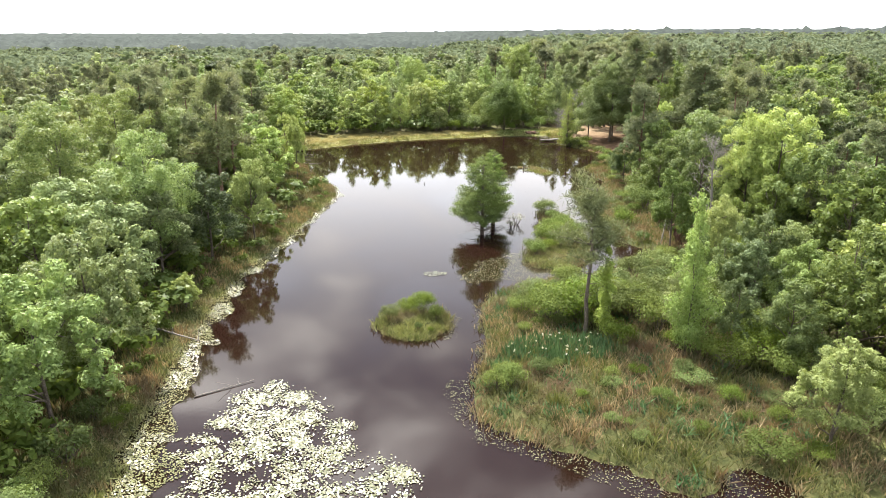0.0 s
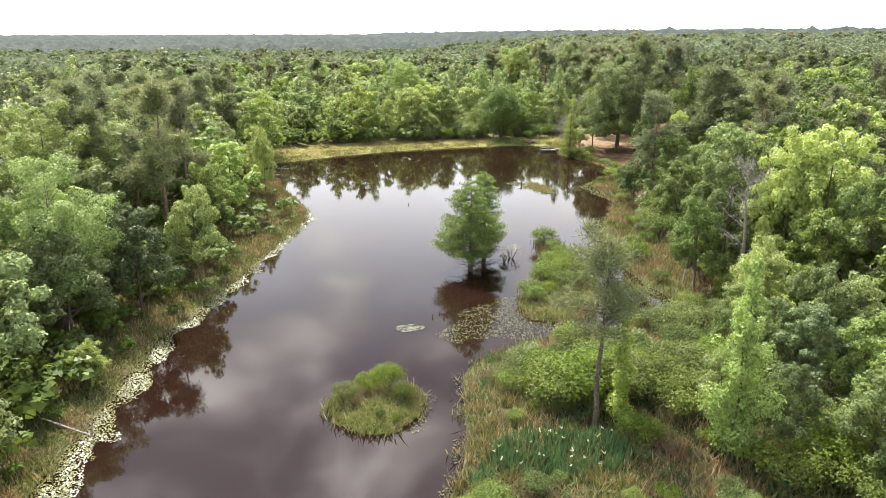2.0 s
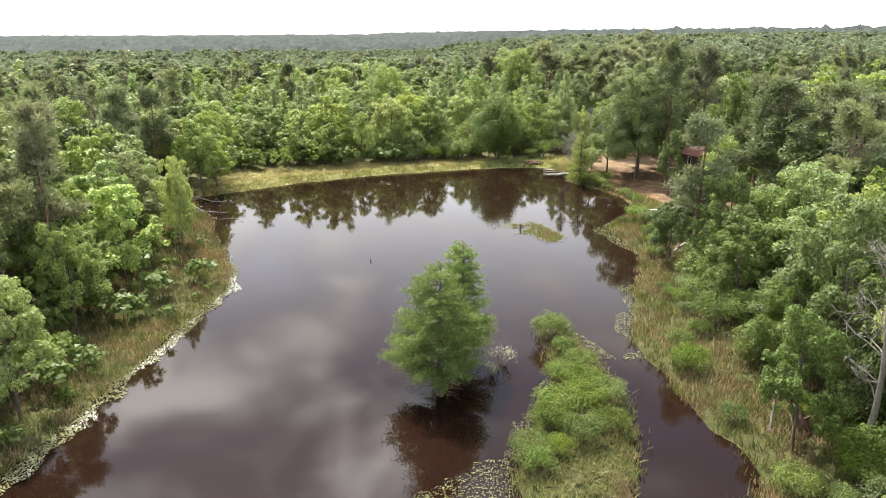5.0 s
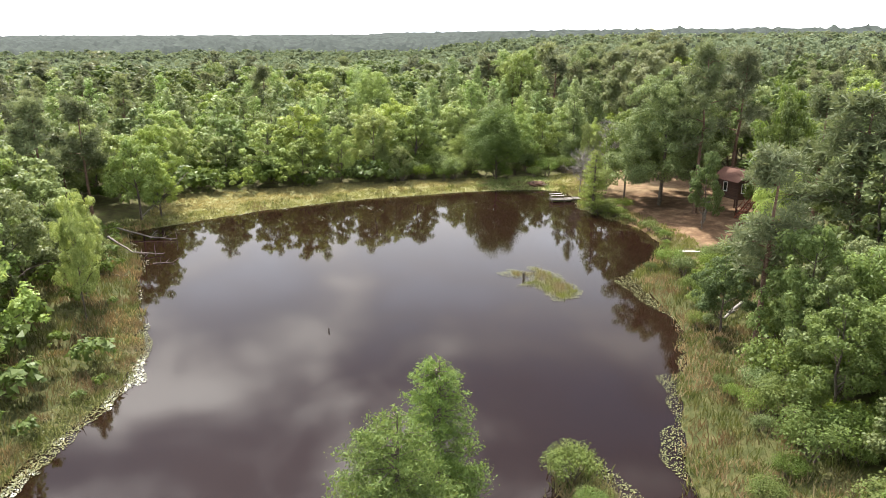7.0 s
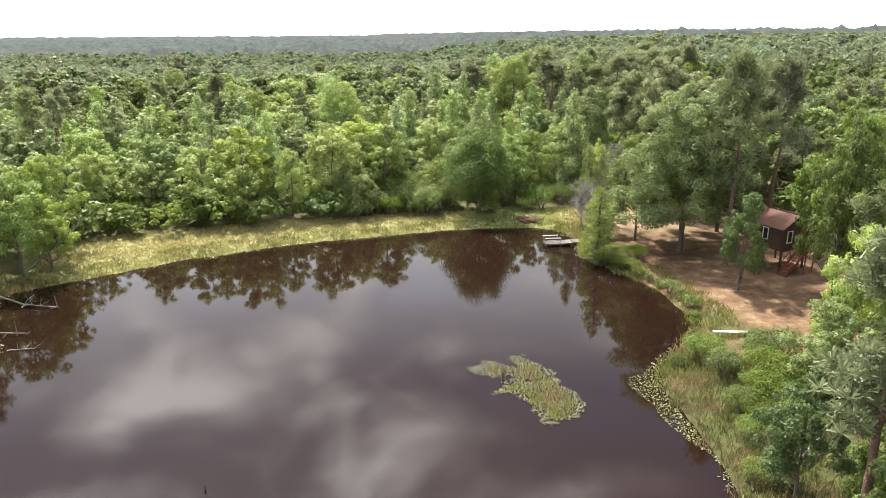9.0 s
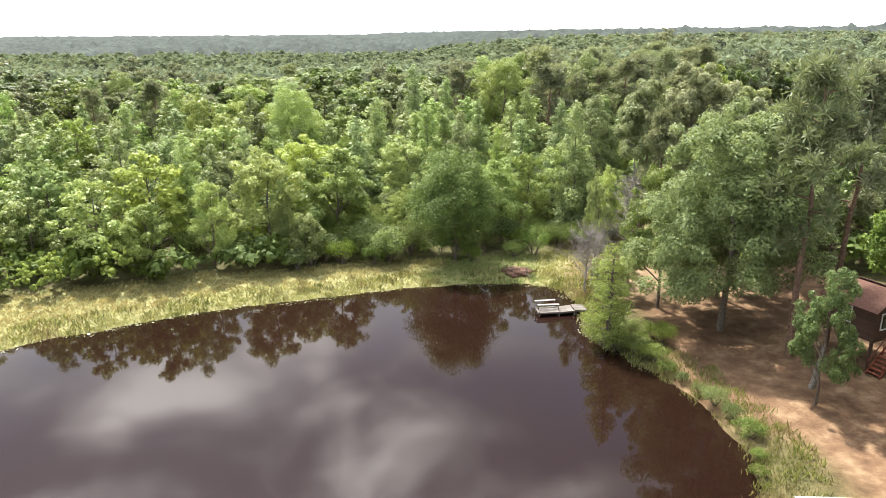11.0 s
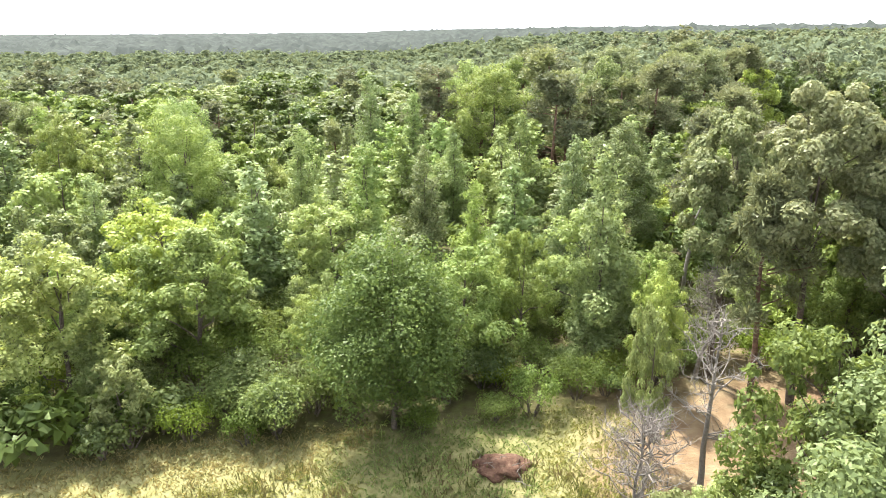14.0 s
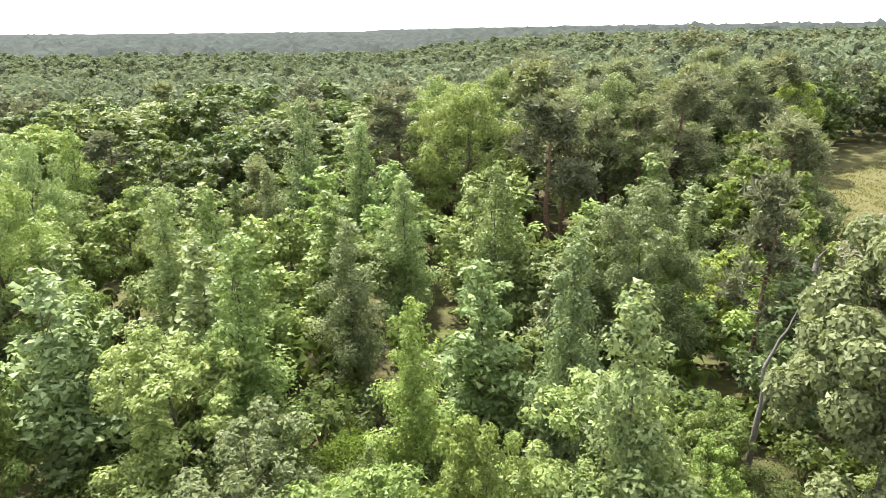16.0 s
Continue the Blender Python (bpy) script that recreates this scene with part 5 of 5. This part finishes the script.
# ---------------------------------------------------------------- built things
def planked(name, dark, mid, light, stretch=(1.2, 14, 14), rough=0.8):
    """Weathered wood with grain along x."""
    m, n, l, b, out = material(name)
    tc, mp = n.new("ShaderNodeTexCoord"), n.new("ShaderNodeMapping")
    mp.inputs["Scale"].default_value = stretch
    nt, cr = noise_ramp(n, l, 1.0, [(0.3, dark), (0.5, mid), (0.72, light)], 6.0)
    l.new(tc.outputs["Object"], mp.inputs["Vector"])
    l.new(mp.outputs[0], nt.inputs["Vector"])
    o = n.new("ShaderNodeObjectInfo")
    mr = n.new("ShaderNodeMapRange")
    mr.inputs["To Min"].default_value, mr.inputs["To Max"].default_value = 0.8, 1.2
    l.new(o.outputs["Random"], mr.inputs["Value"])
    hs = n.new("ShaderNodeHueSaturation")
    l.new(mr.outputs[0], hs.inputs["Value"])
    l.new(cr.outputs[0], hs.inputs["Color"])
    l.new(hs.outputs[0], b.inputs["Base Color"])
    b.inputs["Roughness"].default_value = rough
    bump(n, l, b, nt.outputs["Fac"], 0.5, 0.01)
    return m


GREY_WOOD = planked("grey_wood", (0.07, 0.06, 0.05), (0.12, 0.105, 0.09), (0.18, 0.165, 0.145))
PALE_WOOD = planked("pale_wood", (0.20, 0.19, 0.165), (0.28, 0.265, 0.24), (0.36, 0.345, 0.32))
RED_WOOD = planked("red_wood", (0.11, 0.028, 0.016), (0.18, 0.048, 0.026), (0.25, 0.075, 0.04))
BROWN_WOOD = planked("brown_wood", (0.032, 0.016, 0.010), (0.060, 0.030, 0.019), (0.095, 0.05, 0.032))
SHINGLE = plain("roof_shingle", 6.0, [(0.3, (0.075, 0.036, 0.026)), (0.55, (0.115, 0.058, 0.042)), (0.75, (0.16, 0.09, 0.066))], 0.9, 0.5, 0.02)
WHITE_TRIM = plain("white_paint", 5.0, [(0.3, (0.48, 0.47, 0.44)), (0.6, (0.62, 0.61, 0.58))], 0.6, 0.1, 0.004)
ROTTEN = plain("rotten_wood", 4.0, [(0.3, (0.05, 0.024, 0.015)), (0.55, (0.10, 0.055, 0.036)), (0.75, (0.17, 0.12, 0.09))], 0.95, 0.9, 0.08)
GLASS, n, l, b, out = material("window_glass")
b.inputs["Base Color"].default_value = (0.02, 0.025, 0.025, 1)
b.inputs["Roughness"].default_value = 0.05


def board(sx, sy, sz, mat, name="board", bevel=0.008, at=None):
    """A bevelled board, centred, or set at a pose inside its mesh."""
    bm = bmesh.new()
    bmesh.ops.create_cube(bm, size=1.0, matrix=Matrix.Diagonal((sx, sy, sz, 1)))
    bmesh.ops.bevel(bm, geom=bm.edges[:], offset=min(bevel, 0.3 * min(sx, sy, sz)), segments=1, affect="EDGES")
    if at is not None:
        bmesh.ops.transform(bm, matrix=at, verts=bm.verts)
    me = bpy.data.meshes.new(name)
    bm.to_mesh(me)
    bm.free()
    me.materials.append(mat)
    return me


def piece(name, me, parent, m, label=""):
    ob = part(name, me, parent, label)
    ob.matrix_basis = m
    return ob


# the jetty: three sagging decks of boards on posts, two pale plank benches
jetty = tagged(new("jetty"), "small weathered grey jetty with plank benches over the water", "jetty")
jetty.matrix_basis = pose(21.7, 157.95, 0, 0, 0, 7)
for x0, ln, z0, dz in ((0.0, 1.9, 0.36, 0.0), (1.95, 1.25, 0.36, 4.0), (3.25, 1.15, 0.42, -5.0)):
    for k in range(6):
        piece("plank", board(ln, 0.21, 0.045, GREY_WOOD, "plank"), jetty, pose(x0 + ln / 2, 0.12 + 0.225 * k, z0 + 0.01 * (k % 2), 0, -dz, 0.6 * ((k * 7) % 3 - 1)))
    for yy in (0.12, 1.2):
        piece("joist", board(ln, 0.07, 0.14, GREY_WOOD, "joist"), jetty, pose(x0 + ln / 2, yy, z0 - 0.10, 0, -dz, 0))
for x0, yy, top in ((0.1, 0.02, 0.5), (0.1, 1.32, 0.95), (1.85, 0.02, 0.42), (1.75, 1.32, 0.95), (3.2, 0.02, 0.42), (3.2, 1.3, 0.42), (0.15, 0.72, 0.8), (1.95, 0.72, 0.8)):
    piece("post", board(0.10, 0.10, top + 1.4, GREY_WOOD, "post", 0.012), jetty, pose(x0, yy, (top - 1.4) / 2))
piece("bench_plank", board(1.95, 0.27, 0.05, PALE_WOOD, "bench_plank"), jetty, pose(1.05, 0.74, 0.82, 0, 1, 1), "bleached plank seat")
piece("bench_plank", board(1.85, 0.24, 0.05, PALE_WOOD, "bench_plank"), jetty, pose(0.92, 1.42, 0.97, 0, -1, -1), "bleached plank seat")

# the plank bench on the shore
bench = tagged(new("plank_bench"), "long pale plank bench at the pond's edge", "bench")
bench.matrix_basis = pose(33.1, 131.5, ground_z(33.1, 131.5) - 0.12, 0, 0, -3)
for yy in (-0.11, 0.11):
    piece("seat_plank", board(2.9, 0.2, 0.05, PALE_WOOD, "seat_plank"), bench, pose(0, yy, 0.45))
for xx in (-1.1, 1.1):
    for yy in (-0.13, 0.13):
        piece("leg", board(0.09, 0.09, 0.55, GREY_WOOD, "leg"), bench, pose(xx, yy, 0.16))
    piece("crossbar", board(0.07, 0.36, 0.09, GREY_WOOD, "crossbar"), bench, pose(xx, 0, 0.38))

# the stilted cabin with its stairs
CZ = ground_z(43.9, 147.9)
cabin = tagged(new("stilt_cabin"), "small dark brown cabin on stilts with a reddish shingle roof", "cabin")
cabin.matrix_basis = pose(43.9, 147.9, CZ, 0, 0, 24)
W, L, F, H = 3.4, 3.6, 2.2, 2.25                       # width (x), depth (y), floor height, wall height
for xx in (-W / 2 + 0.15, W / 2 - 0.15):
    for yy in (-L / 2 + 0.15, L / 2 - 0.15):
        piece("stilt", board(0.18, 0.18, F + 0.4, BROWN_WOOD, "stilt", 0.015), cabin, pose(xx, yy, (F - 0.4) / 2))
piece("floor_deck", board(W + 0.2, L + 0.2, 0.16, BROWN_WOOD, "floor_deck"), cabin, pose(0, 0, F))


K = 11
CLAD = {w: board(w, 0.05, H / K * 1.1, BROWN_WOOD, "cladding_board", 0.006, pose(0, 0, 0, -6, 0, 0)) for w in (W, L)}
BACKING = {w: board(w - 0.12, 0.06, H, BROWN_WOOD, "wall") for w in (W, L)}
walls = []
for width, m in ((W, pose(0, -L / 2, F + 0.09)), (W, pose(0, L / 2, F + 0.09, 0, 0, 180)), (L, pose(-W / 2, 0, F + 0.09, 0, 0, -90)), (L, pose(W / 2, 0, F + 0.09, 0, 0, 90))):
    wall = piece("wall", BACKING[width], cabin, m @ pose(0, 0.04, H / 2))
    for i in range(K):
        piece("cladding_board", CLAD[width], wall, pose(0, -0.06, H * (i + 0.5) / K - H / 2))
    walls.append(wall)


def window(wall, x, z, w=0.62, h=1.15):
    fr = piece("window", board(w - 0.1, 0.03, h - 0.1, GLASS, "pane", 0.003), wall, pose(x, -0.115, z - H / 2), "tall narrow window with white trim")
    for dx, dz, sx, sz in ((-w / 2, 0, 0.09, h + 0.09), (w / 2, 0, 0.09, h + 0.09), (0, -h / 2, w - 0.09, 0.09), (0, h / 2, w - 0.09, 0.09)):
        bm_me = board(sx, 0.06, sz, WHITE_TRIM, "trim")
        ob = part("trim", bm_me, wall)
        ob.matrix_basis = pose(x + dx, -0.14, z + dz - H / 2)
    return fr


window(walls[0], -0.95, 1.25)
window(walls[2], -0.3, 1.25)
door = piece("door", board(0.85, 0.05, 1.95, RED_WOOD, "door"), walls[0], pose(0.85, -0.12, 1.0 - H / 2), "red-brown plank door")
# gable roof, ridge along y
COURSE = board(0.43, L + 0.9, 0.05, SHINGLE, "shingle_course")
for side in (-1, 1):
    slope = piece("roof_slope", board(2.35, L + 0.8, 0.05, BROWN_WOOD, "roof_slope"), cabin, pose(side * 1.27, 0, F + H + 0.55, 0, side * 30.2, 0))
    for r in range(6):
        piece("shingle_course", COURSE, slope, pose(side * (-1.0 + 0.4 * r), 0, 0.055, 0, side * 2.5, 0))
for yy in (-L / 2, L / 2):
    me = mesh_of("gable", np.array([[-W / 2, -0.05, 0], [W / 2, -0.05, 0], [0, -0.05, 1.02], [-W / 2, 0.05, 0], [W / 2, 0.05, 0], [0, 0.05, 1.02]]),
                 [(0, 1, 2), (5, 4, 3), (0, 3, 4, 1), (1, 4, 5, 2), (2, 5, 3, 0)], BROWN_WOOD)
    piece("gable", me, cabin, pose(0, yy, F + H + 0.08))
# landing, stairs and red rails on the front
piece("landing", board(1.3, 1.1, 0.1, RED_WOOD, "landing"), cabin, pose(0.95, -L / 2 - 0.62, F))
for xx in (0.4, 1.5):
    piece("landing_post", board(0.1, 0.1, F + 1.3, RED_WOOD, "landing_post"), cabin, pose(xx, -L / 2 - 1.1, (F + 0.9) / 2))
piece("rail", board(1.2, 0.06, 0.09, RED_WOOD, "rail"), cabin, pose(0.95, -L / 2 - 1.12, F + 0.95))
piece("rail", board(0.06, 1.0, 0.09, RED_WOOD, "rail"), cabin, pose(1.52, -L / 2 - 0.6, F + 0.95))
for k in range(9):
    piece("step", board(0.28, 0.95, 0.05, RED_WOOD, "step"), cabin, pose(0.18 - 0.25 * k, -L / 2 - 0.62, F - 0.24 * (k + 1)))
for yy in (-L / 2 - 0.12, -L / 2 - 1.12):
    piece("stringer", board(3.2, 0.06, 0.22, RED_WOOD, "stringer"), cabin, pose(-0.85, yy, F - 1.2, 0, -43.5, 0))
    piece("handrail", board(3.1, 0.06, 0.08, RED_WOOD, "handrail"), cabin, pose(-0.85, yy, F - 0.3, 0, -43.5, 0))
    for k in range(4):
        piece("baluster", board(0.06, 0.06, 0.95, RED_WOOD, "baluster"), cabin, pose(0.05 - 0.62 * k, yy, F - 0.32 - 0.6 * k + 0.12))


# ---------------------------------------------------------------- dead wood and small marks
def log_thing(name, points, r0, r1, mat, label, stubs=4, seed=1, category="log"):
    g = np.random.default_rng(seed)
    p = np.asarray(points, float)
    t = np.linspace(0, 1, 9)
    q = np.stack([np.interp(t, np.linspace(0, 1, len(p)), p[:, i]) for i in range(3)], 1) + g.normal(size=(9, 3)) * r0 * 0.14
    ob = tagged(new(name), label, category, "dead wood round the pond")
    part("stem", mesh_of("stem", *tube(q, np.linspace(r0, r1, 9), 8), mat, True), ob)
    for _ in range(stubs):
        a = q[g.integers(2, 9)]
        e = a + unit(g.normal(size=3) + [0, 0, 0.6]) * g.uniform(0.4, 1.4)
        part("branch", mesh_of("branch", *tube(bent(a, e, 4, 0.05, g), [r1 * 1.1, r1 * 0.8, r1 * 0.6, 0.01], 5), mat, True), ob)
    return ob


log_thing("fallen_log", [(-22.6, 52.2, 0.8), (-19.0, 51.0, 0.35)], 0.09, 0.05, DEAD_BARK, "grey fallen log on the bank", 2, 1)
log_thing("drifting_branch", [(-16.6, 42.6, 0.05), (-13.2, 45.0, 0.08)], 0.05, 0.02, DEAD_BARK, "thin bare branch lying in the water", 2, 2, "branch")
log_thing("fallen_log", [(-31.5, 135, 1.6), (-27.8, 132.6, 0.5), (-24.8, 133.2, 0.1)], 0.13, 0.05, DEAD_BARK, "bleached fallen tree reaching into the pond", 9, 3)
log_thing("fallen_log", [(-34.0, 141.5, 1.0), (-28.6, 139.5, 0.25), (-25.4, 139.2, 0.12)], 0.12, 0.04, DEAD_BARK, "bleached fallen tree reaching into the pond", 10, 4)
log_thing("fallen_log", [(-30.5, 124.5, 0.9), (-25.4, 125.2, 0.35)], 0.12, 0.06, DEAD_BARK, "grey log along the shore", 3, 5)
log_thing("drifting_branch", [(-24.6, 130.0, 0.05), (-22.6, 130.4, 0.06)], 0.06, 0.03, DEAD_BARK, "dark branch lying in the water", 3, 6, "branch")
log_thing("leaning_pole", [(-33.5, 148.0, 0.3), (-29.4, 151.5, 4.2), (-28.2, 152.6, 5.6)], 0.09, 0.03, DEAD_BARK, "bare pale sapling leaning over the shore", 4, 7, "pole")
log_thing("fallen_log", [(-27.5, 61.5, 0.9), (-24.0, 58.0, 1.7)], 0.10, 0.03, DEAD_BARK, "bare grey dead branches in the bushes", 9, 8)
log_thing("fallen_log", [(32.2, 115.4, 1.4), (29.6, 112.9, 0.75)], 0.15, 0.11, SILVER, "broken grey log near the water", 3, 9)
log_thing("drifting_branch", [(9.4, 62.6, 0.10), (7.2, 63.6, 0.16)], 0.05, 0.02, DEAD_BARK, "forked bare branch at the marsh's edge", 2, 10, "branch")
log_thing("leaning_pole", [(24.6, 77.2, 0.4), (25.4, 78.6, 2.7)], 0.10, 0.06, DEAD_BARK, "pale leaning dead pole by the shore", 1, 11, "pole")
log_thing("broken_trunk", [(26.6, 76.6, 0.2), (26.3, 77.4, 1.6), (25.9, 77.8, 2.4)], 0.38, 0.12, ROTTEN, "rotten broken reddish trunk", 4, 12, "stump")
log_thing("broken_trunk", [(38.2, 143.6, 0.3), (39.0, 144.0, 3.6)], 0.22, 0.17, DEAD_BARK, "bare leaning trunk on the clearing", 0, 13, "trunk")
log_thing("broken_trunk", [(41.5, 196.0, 3.0), (42.2, 197.0, 8.0), (43.6, 198.6, 11.0)], 0.28, 0.12, DEAD_BARK, "broken forked dead tree among green crowns", 5, 14, "dead tree")
log_thing("snag", [(14.3, 124.9, -0.4), (14.3, 125.0, 0.7)], 0.16, 0.12, BARK, "short dark stump in the pond", 0, 15, "stump")
log_thing("snag", [(-3.0, 112.0, -0.3), (-3.0, 112.05, 0.25)], 0.07, 0.05, BARK, "tiny dark snag in open water", 0, 16, "stump")
for k, (xx, yy, s) in enumerate([(1.0, 70.3, 0.25), (2.0, 70.0, 0.2), (1.6, 71.1, 0.18)]):
    log_thing("snag", [(xx, yy, -0.3), (xx + 0.05, yy, s)], 0.07, 0.05, BARK, "tiny dark snag in open water", 0, 20 + k, "stump")

# heap of red-brown brush and earth by the dam
g5 = np.random.default_rng(55)
heap = tagged(new("brush_heap"), "low heap of red-brown earth and dead brush", "heap")
hz = ground_z(20.8, 168.8)
heap.matrix_basis = pose(20.8, 168.8, hz)
bm = bmesh.new()
bmesh.ops.create_icosphere(bm, subdivisions=4, radius=1.0)
for v in bm.verts:
    k = 1 + 0.35 * noise.noise(v.co * 2.2) + 0.12 * noise.noise(v.co * 7)
    v.co = Vector((v.co.x * 1.5 * k, v.co.y * 1.1 * k, v.co.z * 0.55 * k - 0.05))
me = bpy.data.meshes.new("mound")
bm.to_mesh(me)
bm.free()
me.materials.append(ROTTEN)
me.shade_smooth()
part("mound", me, heap)
for k in range(14):
    a = g5.normal(size=3) * [0.8, 0.6, 0.1] + [0, 0, 0.4]
    part("stick", mesh_of("stick", *tube(bent(a, a + unit(g5.normal(size=3) + [0, 0, 0.3]) * g5.uniform(0.5, 1.3), 4, 0.05, g5), [0.03, 0.025, 0.02, 0.01], 4), DEAD_BARK), heap)

# pale far ridge beyond the forest, its paleness an added glow
ridge = [(-1100 + 60 * k, 4550, -20 + 68 * math.exp(-(((-1100 + 60 * k) + 110) / 330) ** 2) + 2 * math.sin(k * 1.7)) for k in range(34)]
rv = np.array([(x, y, -40) for x, y, z in ridge] + ridge, float)
GLOW_RIDGE, n, l, b, out = material("distant_ridge")
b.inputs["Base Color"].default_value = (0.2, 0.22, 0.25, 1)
# emission lifts the backlit face to near the sky's brightness
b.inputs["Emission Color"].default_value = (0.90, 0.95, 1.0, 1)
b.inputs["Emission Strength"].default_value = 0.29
tagged(new("distant_ridge", mesh_of("distant_ridge", rv, [(k, k + 1, k + 35, k + 34) for k in range(33)], GLOW_RIDGE)), "pale blue-grey hills far beyond the forest, a backdrop with added glow", "backdrop", kind="structure")
